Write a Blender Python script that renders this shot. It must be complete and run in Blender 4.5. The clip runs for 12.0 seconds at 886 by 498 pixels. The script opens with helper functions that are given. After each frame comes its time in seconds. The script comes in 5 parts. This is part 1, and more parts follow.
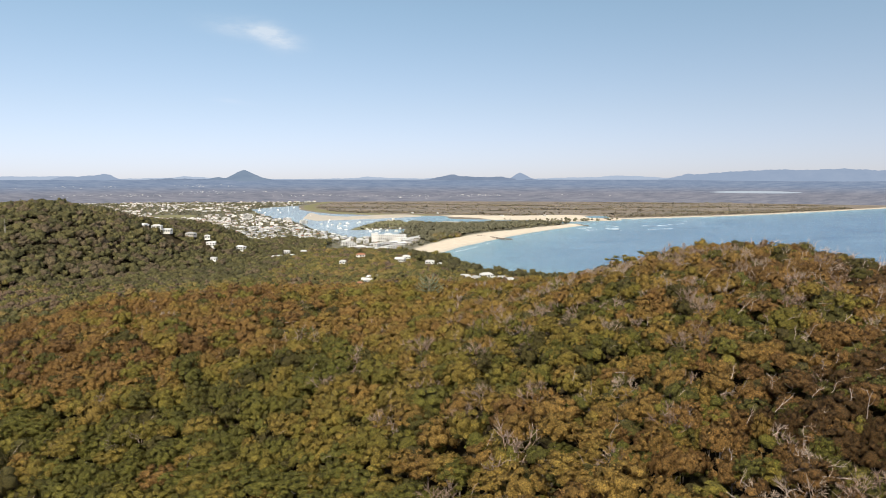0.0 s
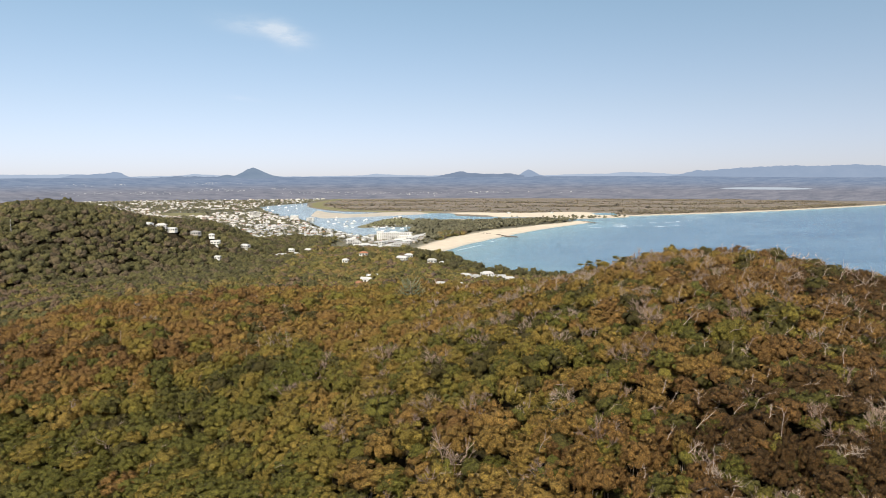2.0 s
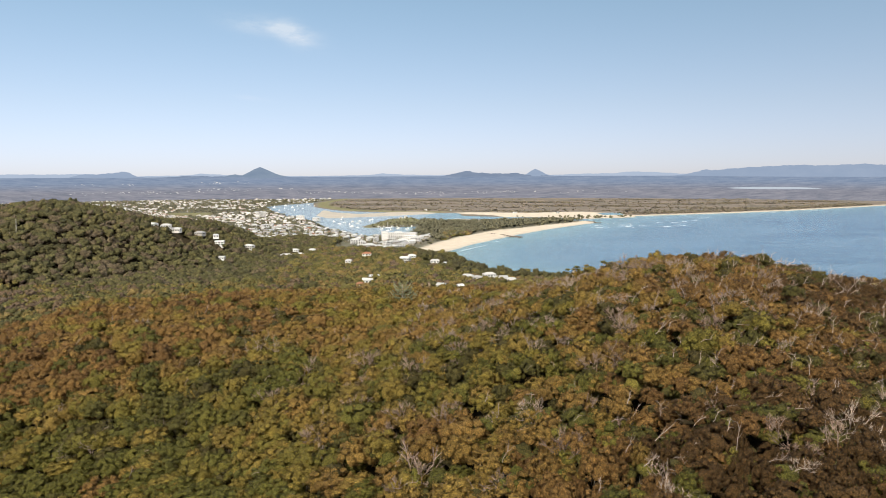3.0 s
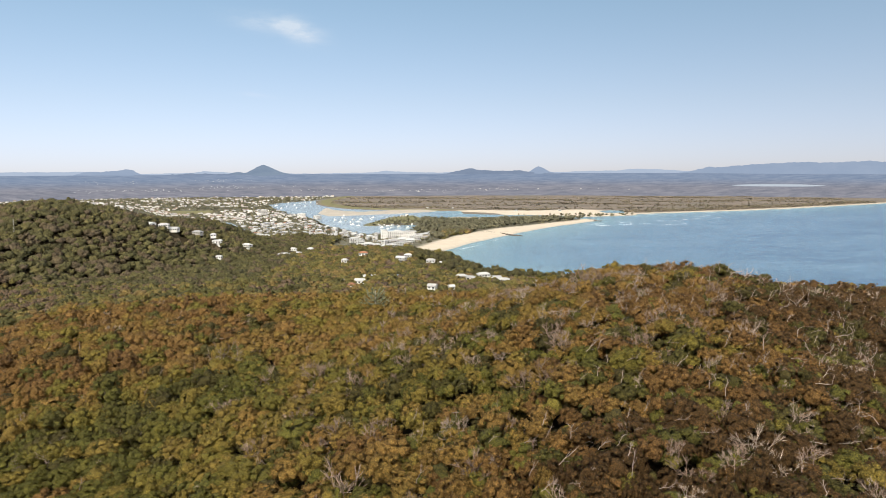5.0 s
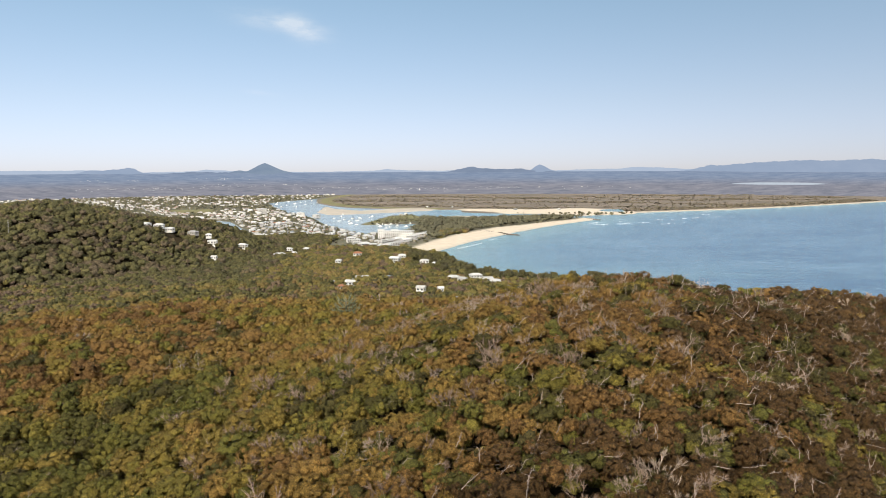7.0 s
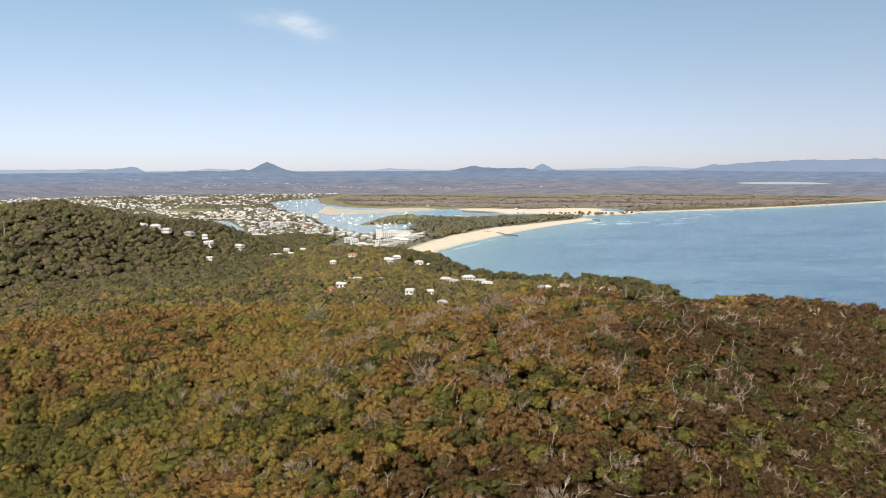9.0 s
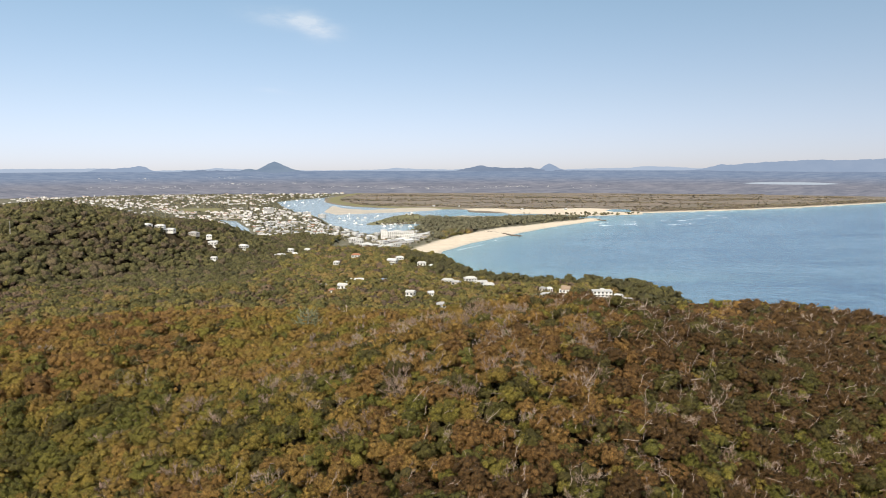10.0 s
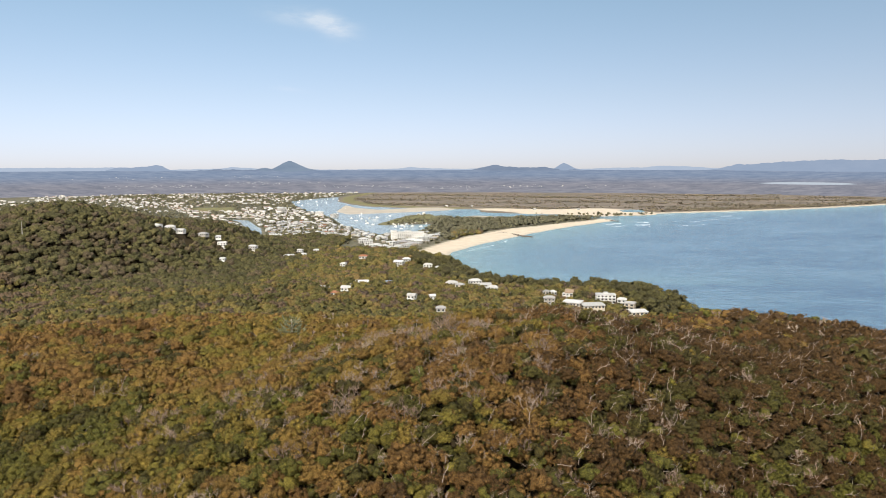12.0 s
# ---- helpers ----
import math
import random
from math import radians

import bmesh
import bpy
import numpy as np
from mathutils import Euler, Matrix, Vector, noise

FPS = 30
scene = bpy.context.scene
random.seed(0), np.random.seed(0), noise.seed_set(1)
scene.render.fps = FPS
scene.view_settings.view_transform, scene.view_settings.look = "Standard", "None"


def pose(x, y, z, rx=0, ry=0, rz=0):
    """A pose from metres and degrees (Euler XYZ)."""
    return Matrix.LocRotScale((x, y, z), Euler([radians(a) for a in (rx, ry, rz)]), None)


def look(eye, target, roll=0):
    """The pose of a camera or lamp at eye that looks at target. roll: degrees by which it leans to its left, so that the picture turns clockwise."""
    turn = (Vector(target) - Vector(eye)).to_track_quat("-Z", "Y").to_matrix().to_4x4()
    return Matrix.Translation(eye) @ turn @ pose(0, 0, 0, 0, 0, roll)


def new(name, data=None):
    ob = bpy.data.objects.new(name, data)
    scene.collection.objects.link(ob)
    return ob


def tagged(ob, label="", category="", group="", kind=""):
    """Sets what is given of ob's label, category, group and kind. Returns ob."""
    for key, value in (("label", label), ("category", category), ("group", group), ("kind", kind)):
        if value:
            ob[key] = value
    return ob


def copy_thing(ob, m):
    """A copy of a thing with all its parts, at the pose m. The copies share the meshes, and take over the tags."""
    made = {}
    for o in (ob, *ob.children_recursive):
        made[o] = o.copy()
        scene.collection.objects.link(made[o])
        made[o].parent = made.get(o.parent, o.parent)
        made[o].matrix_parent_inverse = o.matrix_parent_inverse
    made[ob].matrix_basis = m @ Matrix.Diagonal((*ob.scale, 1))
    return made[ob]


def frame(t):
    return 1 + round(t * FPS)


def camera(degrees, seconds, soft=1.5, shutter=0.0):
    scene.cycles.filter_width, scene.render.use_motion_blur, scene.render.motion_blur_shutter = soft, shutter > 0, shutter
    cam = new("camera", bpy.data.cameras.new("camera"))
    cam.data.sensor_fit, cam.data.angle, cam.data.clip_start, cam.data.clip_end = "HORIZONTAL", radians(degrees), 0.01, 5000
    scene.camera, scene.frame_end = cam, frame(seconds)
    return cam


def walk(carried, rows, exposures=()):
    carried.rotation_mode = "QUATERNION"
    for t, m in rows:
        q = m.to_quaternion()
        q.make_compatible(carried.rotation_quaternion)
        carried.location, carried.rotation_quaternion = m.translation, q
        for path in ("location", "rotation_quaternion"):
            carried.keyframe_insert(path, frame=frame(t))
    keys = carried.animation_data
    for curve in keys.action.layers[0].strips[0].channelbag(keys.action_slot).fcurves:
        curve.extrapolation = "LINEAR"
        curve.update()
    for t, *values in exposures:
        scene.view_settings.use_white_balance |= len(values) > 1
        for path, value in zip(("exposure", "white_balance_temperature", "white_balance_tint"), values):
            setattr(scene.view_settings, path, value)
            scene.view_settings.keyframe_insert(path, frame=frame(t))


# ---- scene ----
cam = camera(62.9, 12.0, soft=0.5)
METRES, EYE, TILT, LEAN, TURN = 80.0, 142.0, -5.7, 0.0, 0.0
ROWS = [
    (0.0, 0.0, 0.0, 0.0, 0.0, 0.0, -0.0),
    (0.5, 0.0319, -0.0022, 0.0062, 0.23, -0.1, 0.06),
    (1.0, 0.0682, -0.0045, 0.0148, 0.35, -0.18, 0.09),
    (1.5, 0.1028, -0.0069, 0.0237, 0.44, -0.23, 0.11),
    (2.0, 0.141, -0.0096, 0.0336, 0.82, -0.27, 0.09),
    (2.5, 0.1776, -0.0117, 0.0437, 1.15, -0.29, 0.07),
    (3.0, 0.2178, -0.0141, 0.0549, 1.41, -0.32, 0.05),
    (5.0, 0.3787, -0.0207, 0.1015, 1.81, -0.57, 0.05),
    (5.5, 0.4175, -0.0222, 0.1135, 1.82, -0.64, 0.06),
    (6.0, 0.4597, -0.0237, 0.126, 1.84, -0.7, 0.08),
    (6.5, 0.4989, -0.0246, 0.1368, 1.89, -0.73, 0.08),
    (7.0, 0.5418, -0.025, 0.1485, 2.06, -0.75, 0.06),
    (9.0, 0.7096, -0.0265, 0.1995, 2.39, -0.87, -0.02),
    (9.5, 0.7494, -0.0264, 0.2121, 2.61, -0.89, -0.08),
    (10.0, 0.7927, -0.0261, 0.2261, 3.0, -0.92, -0.15),
    (10.5, 0.8326, -0.0255, 0.2391, 3.37, -0.94, -0.19),
    (11.0, 0.8758, -0.0248, 0.2534, 3.77, -0.96, -0.26),
    (11.5, 0.9156, -0.024, 0.2665, 4.1, -0.99, -0.31),
    (12.0, 0.9587, -0.0232, 0.2807, 4.27, -1.03, -0.34),
]
walk(cam, [(t, pose(0, 0, EYE, TILT, LEAN, TURN) @ pose(METRES * x, METRES * y, METRES * z, 90 + pitch, roll, yaw)) for t, x, y, z, yaw, pitch, roll in ROWS])

# ---- world, sun, exposure ----
SUN_AZ, SUN_EL = 207.0, 44.0   # clockwise from +y, and above the horizon
sky = bpy.data.worlds.new("sky")
scene.world = sky
sky.use_nodes = True
wn, wl = sky.node_tree.nodes, sky.node_tree.links
wn.clear()
w_out = wn.new("ShaderNodeOutputWorld")
w_bg = wn.new("ShaderNodeBackground")
w_sky = wn.new("ShaderNodeTexSky")
w_sky.sky_type = "NISHITA"
w_sky.sun_disc = False
w_sky.sun_elevation, w_sky.sun_rotation = radians(SUN_EL), radians(360 - SUN_AZ)   # the sky's own turn runs the other way round
w_sky.altitude, w_sky.air_density, w_sky.dust_density, w_sky.ozone_density = 150, 0.6, 2.0, 0.0
w_bg.inputs["Strength"].default_value = 0.149
# one thin wisp of cloud, high above the pointed hill
w_tc = wn.new("ShaderNodeTexCoord")


def world_math(op, a, b=None, c=None):
    n = wn.new("ShaderNodeMath")
    n.operation = op
    for i, v in enumerate((a, b, c)):
        if v is None:
            continue
        if isinstance(v, (int, float)):
            n.inputs[i].default_value = v
        else:
            wl.new(v, n.inputs[i])
    return n.outputs[0]


# the sky is read a little above each direction, as sea haze lifts the pale band at the horizon
w_lift = wn.new("ShaderNodeVectorMath")
w_lift.operation = "ADD"
w_lift.inputs[1].default_value = (0, 0, 0.045)
wl.new(w_tc.outputs["Generated"], w_lift.inputs[0])
w_unit = wn.new("ShaderNodeVectorMath")
w_unit.operation = "NORMALIZE"
wl.new(w_lift.outputs[0], w_unit.inputs[0])
wl.new(w_unit.outputs[0], w_sky.inputs["Vector"])
w_sep = wn.new("ShaderNodeSeparateXYZ")
wl.new(w_tc.outputs["Generated"], w_sep.inputs[0])
w_az = world_math("ARCTAN2", w_sep.outputs[0], w_sep.outputs[1])
w_el = world_math("ARCSINE", w_sep.outputs[2])
w_comb = wn.new("ShaderNodeCombineXYZ")
wl.new(world_math("MULTIPLY", w_az, 9.0), w_comb.inputs[0])
wl.new(world_math("MULTIPLY", w_el, 26.0), w_comb.inputs[1])
w_noise = wn.new("ShaderNodeTexNoise")
w_noise.inputs["Scale"].default_value = 2.6
w_noise.inputs["Detail"].default_value = 7
w_noise.inputs["Roughness"].default_value = 0.62
wl.new(w_comb.outputs[0], w_noise.inputs["Vector"])


def wisp(az, el, wide, high, shear):
    du = world_math("SUBTRACT", w_az, radians(az))
    dv = world_math("ADD", world_math("SUBTRACT", w_el, radians(el)), world_math("MULTIPLY", du, shear))
    u = world_math("DIVIDE", du, radians(wide))
    v = world_math("DIVIDE", dv, radians(high))
    r2 = world_math("ADD", world_math("MULTIPLY", u, u), world_math("MULTIPLY", v, v))
    return world_math("POWER", 2.718, world_math("MULTIPLY", r2, -1.0))


w_mask = world_math("ADD", world_math("ADD", wisp(-12.7, 10.35, 1.5, 0.7, 0.3), world_math("MULTIPLY", wisp(-14.8, 10.75, 2.6, 0.6, 0.12), 0.55)),
                    world_math("MULTIPLY", wisp(-16.0, 5.6, 1.2, 0.18, 0.1), 0.14))
w_thick = world_math("MULTIPLY", w_mask, world_math("SUBTRACT", world_math("MULTIPLY", w_noise.outputs["Fac"], 3.2), 0.85))
w_clamp = wn.new("ShaderNodeClamp")
wl.new(w_thick, w_clamp.inputs[0])
w_fac = world_math("MULTIPLY", w_clamp.outputs[0], 0.24)
w_mix = wn.new("ShaderNodeMix")
w_mix.data_type = "RGBA"
wl.new(w_fac, w_mix.inputs["Factor"])
wl.new(w_sky.outputs[0], w_mix.inputs["A"])
w_mix.inputs["B"].default_value = (6.6, 6.1, 6.2, 1)
w_tint = wn.new("ShaderNodeMix")
w_tint.data_type, w_tint.blend_type = "RGBA", "MULTIPLY"
w_tint.inputs["Factor"].default_value = 1.0
w_ramp = wn.new("ShaderNodeValToRGB")
w_ramp.color_ramp.elements.new(0.5)
for w_stop, w_at, w_col in zip(w_ramp.color_ramp.elements, (0.0, 0.09, 0.22), ((1.16, 0.95, 0.90, 1), (1.15, 1.01, 0.875, 1), (1.125, 1.13, 0.945, 1))):
    w_stop.position, w_stop.color = w_at, w_col
wl.new(w_el, w_ramp.inputs[0])
wl.new(w_ramp.outputs[0], w_tint.inputs["B"])
wl.new(w_mix.outputs["Result"], w_tint.inputs["A"])
wl.new(w_tint.outputs["Result"], w_bg.inputs["Color"])
wl.new(w_bg.outputs[0], w_out.inputs[0])

sun = new("sun", bpy.data.lights.new("sun", "SUN"))
sun.data.energy, sun.data.angle, sun.data.color = 3.85, radians(0.55), (1.0, 0.895, 0.72)
sun_from = Vector((math.sin(radians(SUN_AZ)) * math.cos(radians(SUN_EL)), math.cos(radians(SUN_AZ)) * math.cos(radians(SUN_EL)), math.sin(radians(SUN_EL))))
sun.matrix_world = look(sun_from * 900 + Vector((0, 0, 100)), (0, 0, 100))
scene.view_settings.exposure = 0.4


# ---- materials ----
def material(name, rough=0.8, spec=0.3):
    m = bpy.data.materials.new(name)
    m.use_nodes = True
    b = m.node_tree.nodes["Principled BSDF"]
    b.inputs["Roughness"].default_value = rough
    b.inputs["Specular IOR Level"].default_value = spec
    return m, m.node_tree.nodes, m.node_tree.links, b


def math_node(nodes, links, op, a, b=None):
    n = nodes.new("ShaderNodeMath")
    n.operation = op
    for i, v in enumerate((a, b)):
        if v is None:
            continue
        if isinstance(v, (int, float)):
            n.inputs[i].default_value = v
        else:
            links.new(v, n.inputs[i])
    return n.outputs[0]


def ramp(nodes, links, fac, stops):
    n = nodes.new("ShaderNodeValToRGB")
    while len(n.color_ramp.elements) < len(stops):
        n.color_ramp.elements.new(0.5)
    for e, (at, col) in zip(n.color_ramp.elements, stops):
        e.position, e.color = at, (*col, 1)
    links.new(fac, n.inputs[0])
    return n.outputs[0]


def mix(nodes, links, fac, a, b, blend="MIX"):
    n = nodes.new("ShaderNodeMix")
    n.data_type, n.blend_type = "RGBA", blend
    for key, v in (("Factor", fac), ("A", a), ("B", b)):
        if isinstance(v, tuple):
            n.inputs[key].default_value = (*v, 1)
        elif isinstance(v, (int, float)):
            n.inputs[key].default_value = v
        else:
            links.new(v, n.inputs[key])
    return n.outputs["Result"]


def noise_fac(nodes, links, scale, detail=4, rough=0.6, stretch=None, coord="Object"):
    tc = nodes.new("ShaderNodeTexCoord")
    v = tc.outputs[coord]
    if stretch:
        mp = nodes.new("ShaderNodeMapping")
        mp.inputs["Scale"].default_value = stretch
        links.new(v, mp.inputs[0])
        v = mp.outputs[0]
    n = nodes.new("ShaderNodeTexNoise")
    n.inputs["Scale"].default_value, n.inputs["Detail"].default_value, n.inputs["Roughness"].default_value = scale, detail, rough
    links.new(v, n.inputs["Vector"])
    return n.outputs["Fac"]


def attribute(nodes, name):
    n = nodes.new("ShaderNodeAttribute")
    n.attribute_name = name
    return n.outputs["Fac"]


def foliage_material(name, stops, per_leaf=0.1, soft=True, grain=4.5):
    """Leaf masses: tree tone from the mesh, each leaf spray a little lighter or darker, older and younger patches,
    painted leaf gaps.
    """
    m, n, l, b = material(name, 0.62, 0.25)
    col = ramp(n, l, attribute(n, "tone"), stops)
    geo = n.new("ShaderNodeNewGeometry")
    var = ramp(n, l, geo.outputs["Random Per Island"], [(0.0, (1 - per_leaf,) * 3), (1.0, (1 + per_leaf,) * 3)])
    col = mix(n, l, 1.0, col, var, "MULTIPLY")
    patch = noise_fac(n, l, 0.035, 3)
    col = mix(n, l, math_node(n, l, "MULTIPLY", patch, 0.25), col, (0.12, 0.085, 0.028))
    # grain paints lit leaves and dark gaps too small to model into the colour
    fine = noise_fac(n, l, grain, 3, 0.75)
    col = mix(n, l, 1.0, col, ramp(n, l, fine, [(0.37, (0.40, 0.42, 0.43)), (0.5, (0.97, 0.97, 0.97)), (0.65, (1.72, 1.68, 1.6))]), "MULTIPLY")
    l.new(col, b.inputs["Base Color"])
    if soft:
        # each spray takes the light as part of its rounded bough
        bough, turn = n.new("ShaderNodeAttribute"), n.new("ShaderNodeVectorTransform")
        bough.attribute_name = "bough"
        turn.vector_type, turn.convert_from, turn.convert_to = "NORMAL", "OBJECT", "WORLD"
        l.new(bough.outputs["Vector"], turn.inputs[0])
        rough_leaf = n.new("ShaderNodeBump")
        rough_leaf.inputs["Strength"].default_value, rough_leaf.inputs["Distance"].default_value = 0.8, 2.6 / grain
        l.new(noise_fac(n, l, grain * 1.2, 3, 0.7), rough_leaf.inputs["Height"])
        l.new(turn.outputs[0], rough_leaf.inputs["Normal"])
        l.new(rough_leaf.outputs[0], b.inputs["Normal"])
        # sunlight that comes through the leaves is yellower than what they reflect
        through_leaf, both = n.new("ShaderNodeBsdfTranslucent"), n.new("ShaderNodeMixShader")
        l.new(mix(n, l, 1.0, col, (2.5, 1.95, 1.05), "MULTIPLY"), through_leaf.inputs["Color"])
        l.new(turn.outputs[0], through_leaf.inputs["Normal"])
        both.inputs[0].default_value = 0.14
        l.new(b.outputs[0], both.inputs[1])
        l.new(through_leaf.outputs[0], both.inputs[2])
        l.new(both.outputs[0], n["Material Output"].inputs[0])
    return m


# the two brownest stops run dark, to shade the seaward flank
FOLIAGE_STOPS = [(0.0, (0.062, 0.052, 0.018)), (0.2, (0.104, 0.108, 0.020)), (0.32, (0.190, 0.159, 0.030)), (0.45, (0.242, 0.164, 0.040)), (0.66, (0.224, 0.130, 0.041)), (0.84, (0.162, 0.089, 0.031)), (1.0, (0.090, 0.050, 0.019))]
# valley trees take a paler, greyer copy of the leaf tones
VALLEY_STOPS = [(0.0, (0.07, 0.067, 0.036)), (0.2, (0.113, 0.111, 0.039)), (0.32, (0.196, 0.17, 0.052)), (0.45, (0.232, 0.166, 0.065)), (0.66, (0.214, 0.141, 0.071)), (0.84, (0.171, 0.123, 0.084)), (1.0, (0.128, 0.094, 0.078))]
# coast and spit: distance haze is put into these leaf colours
COAST_HAZE_STOPS = [(0.0, (0.058, 0.060, 0.032)), (0.2, (0.094, 0.094, 0.041)), (0.4, (0.148, 0.136, 0.058)), (0.7, (0.140, 0.114, 0.068)), (1.0, (0.118, 0.094, 0.068))]
SPIT_HAZE_STOPS = [(0.0, (0.140, 0.143, 0.098)), (0.3, (0.195, 0.190, 0.128)), (0.6, (0.228, 0.204, 0.152)), (1.0, (0.250, 0.210, 0.178))]
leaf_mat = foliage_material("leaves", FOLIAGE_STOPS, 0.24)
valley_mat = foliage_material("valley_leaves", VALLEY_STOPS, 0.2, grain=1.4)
coast_haze_mat = foliage_material("hazed_coastal_leaves", COAST_HAZE_STOPS, 0.26, grain=1.3)
spit_haze_mat = foliage_material("hazed_spit_leaves", SPIT_HAZE_STOPS, 0.2, grain=0.4)
twig_mat = foliage_material("bare_twigs", [(0.0, (0.20, 0.140, 0.115)), (0.5, (0.28, 0.205, 0.17)), (1.0, (0.36, 0.29, 0.24))], 0.3, soft=False)

bark_mat, n, l, b = material("pale_bark", 0.85, 0.2)
bk = ramp(n, l, noise_fac(n, l, 2.5, 5, 0.65, (1, 1, 0.3)), [(0.3, (0.22, 0.18, 0.15)), (0.55, (0.42, 0.37, 0.32)), (0.75, (0.60, 0.56, 0.50))])
l.new(bk, b.inputs["Base Color"])

dead_mat, n, l, b = material("weathered_dead_wood", 0.8, 0.2)
bk = ramp(n, l, noise_fac(n, l, 3.0, 5, 0.65, (1, 1, 0.3)), [(0.3, (0.22, 0.165, 0.14)), (0.55, (0.36, 0.29, 0.25)), (0.75, (0.50, 0.43, 0.38))])
l.new(bk, b.inputs["Base Color"])

# ground: leaf litter and scrub, beach sand, wet sand near the water, heath on the plain
ground_mat, n, l, b = material("ground", 0.95, 0.15)
litter = ramp(n, l, noise_fac(n, l, 0.5, 6, 0.7), [(0.3, (0.022, 0.018, 0.010)), (0.7, (0.060, 0.046, 0.026))])
# lawn and paving tones, lightened a little to put in haze over the town
lawn = ramp(n, l, noise_fac(n, l, 0.05, 6, 0.7), [(0.3, (0.085, 0.086, 0.052)), (0.55, (0.15, 0.142, 0.108)), (0.75, (0.25, 0.232, 0.20))])
heath = ramp(n, l, noise_fac(n, l, 0.012, 7, 0.72, (0.35, 1.0, 1.0)), [(0.36, (0.125, 0.118, 0.096)), (0.46, (0.205, 0.172, 0.148)), (0.56, (0.30, 0.235, 0.208)), (0.66, (0.38, 0.295, 0.262))])
heath = mix(n, l, math_node(n, l, "MULTIPLY", noise_fac(n, l, 0.07, 6, 0.8, (0.5, 1.0, 1.0)), 0.9), heath, (0.13, 0.125, 0.098))
sand = ramp(n, l, noise_fac(n, l, 0.06, 6, 0.6), [(0.3, (0.54, 0.47, 0.385)), (0.7, (0.65, 0.575, 0.485))])
wet = ramp(n, l, noise_fac(n, l, 0.03, 6, 0.6), [(0.3, (0.38, 0.35, 0.31)), (0.7, (0.50, 0.455, 0.40))])
col = mix(n, l, attribute(n, "open_land"), litter, lawn)
col = mix(n, l, attribute(n, "heath"), col, heath)
meadow = ramp(n, l, noise_fac(n, l, 0.03, 6, 0.7), [(0.3, (0.15, 0.15, 0.075)), (0.7, (0.235, 0.22, 0.115))])
col = mix(n, l, attribute(n, "meadow"), col, meadow)
col = mix(n, l, attribute(n, "sand"), col, sand)
col = mix(n, l, attribute(n, "wet"), col, wet)
l.new(col, b.inputs["Base Color"])

water_mat, n, l, b = material("sea_water", 0.16, 0.5)
b.inputs["IOR"].default_value = 1.33
streak = math_node(n, l, "ADD", math_node(n, l, "MULTIPLY", noise_fac(n, l, 0.006, 6, 0.65, (0.5, 1.3, 1.0)), 0.6), math_node(n, l, "MULTIPLY", noise_fac(n, l, 0.035, 6, 0.7, (0.35, 1.6, 1.0)), 0.4))
# long low swell lines running in past the headland
swell_tc, swell_map, swell = n.new("ShaderNodeTexCoord"), n.new("ShaderNodeMapping"), n.new("ShaderNodeTexNoise")
swell_map.vector_type = "TEXTURE"
swell_map.inputs["Rotation"].default_value = (0, 0, radians(-42))
swell_map.inputs["Scale"].default_value = (7.0, 1.0, 1.0)
swell.inputs["Scale"].default_value, swell.inputs["Detail"].default_value, swell.inputs["Roughness"].default_value = 0.14, 5, 0.65
l.new(swell_tc.outputs["Object"], swell_map.inputs[0])
l.new(swell_map.outputs[0], swell.inputs["Vector"])
# the swell lines also tint the base colour lighter and darker
streak = math_node(n, l, "ADD", math_node(n, l, "MULTIPLY", streak, 0.62), math_node(n, l, "MULTIPLY", swell.outputs["Fac"], 0.38))
deep = ramp(n, l, streak, [(0.42, (0.085, 0.165, 0.285)), (0.5, (0.122, 0.218, 0.345)), (0.58, (0.165, 0.272, 0.405))])
shoal = ramp(n, l, noise_fac(n, l, 0.012, 5, 0.6), [(0.3, (0.19, 0.34, 0.39)), (0.7, (0.27, 0.42, 0.46))])
col = mix(n, l, attribute(n, "shoal"), deep, shoal)
# pale sky reflection and haze are put into the river's base colour
river_sheen = ramp(n, l, noise_fac(n, l, 0.01, 5, 0.6), [(0.3, (0.27, 0.36, 0.43)), (0.7, (0.36, 0.44, 0.50))])
col = mix(n, l, attribute(n, "river"), col, river_sheen)
l.new(col, b.inputs["Base Color"])
bump = n.new("ShaderNodeBump")
bump.inputs["Strength"].default_value, bump.inputs["Distance"].default_value = 0.75, 3.0
wave = math_node(n, l, "ADD", math_node(n, l, "ADD", noise_fac(n, l, 0.05, 6, 0.65, (0.45, 2.2, 1.0)), math_node(n, l, "MULTIPLY", swell.outputs["Fac"], 0.9)), math_node(n, l, "MULTIPLY", noise_fac(n, l, 0.5, 4, 0.6), 0.25))
l.new(wave, bump.inputs["Height"])
l.new(bump.outputs[0], b.inputs["Normal"])


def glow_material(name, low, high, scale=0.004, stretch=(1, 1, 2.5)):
    """Far distance outside the reach of the built land: a plain backdrop that gives its own light, haze put into its
    colour.
    """
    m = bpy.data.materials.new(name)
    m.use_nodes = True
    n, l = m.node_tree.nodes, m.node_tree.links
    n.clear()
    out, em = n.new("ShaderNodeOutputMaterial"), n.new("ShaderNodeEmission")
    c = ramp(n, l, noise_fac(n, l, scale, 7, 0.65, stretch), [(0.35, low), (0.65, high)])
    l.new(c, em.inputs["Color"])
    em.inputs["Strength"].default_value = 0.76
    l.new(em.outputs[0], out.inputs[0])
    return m


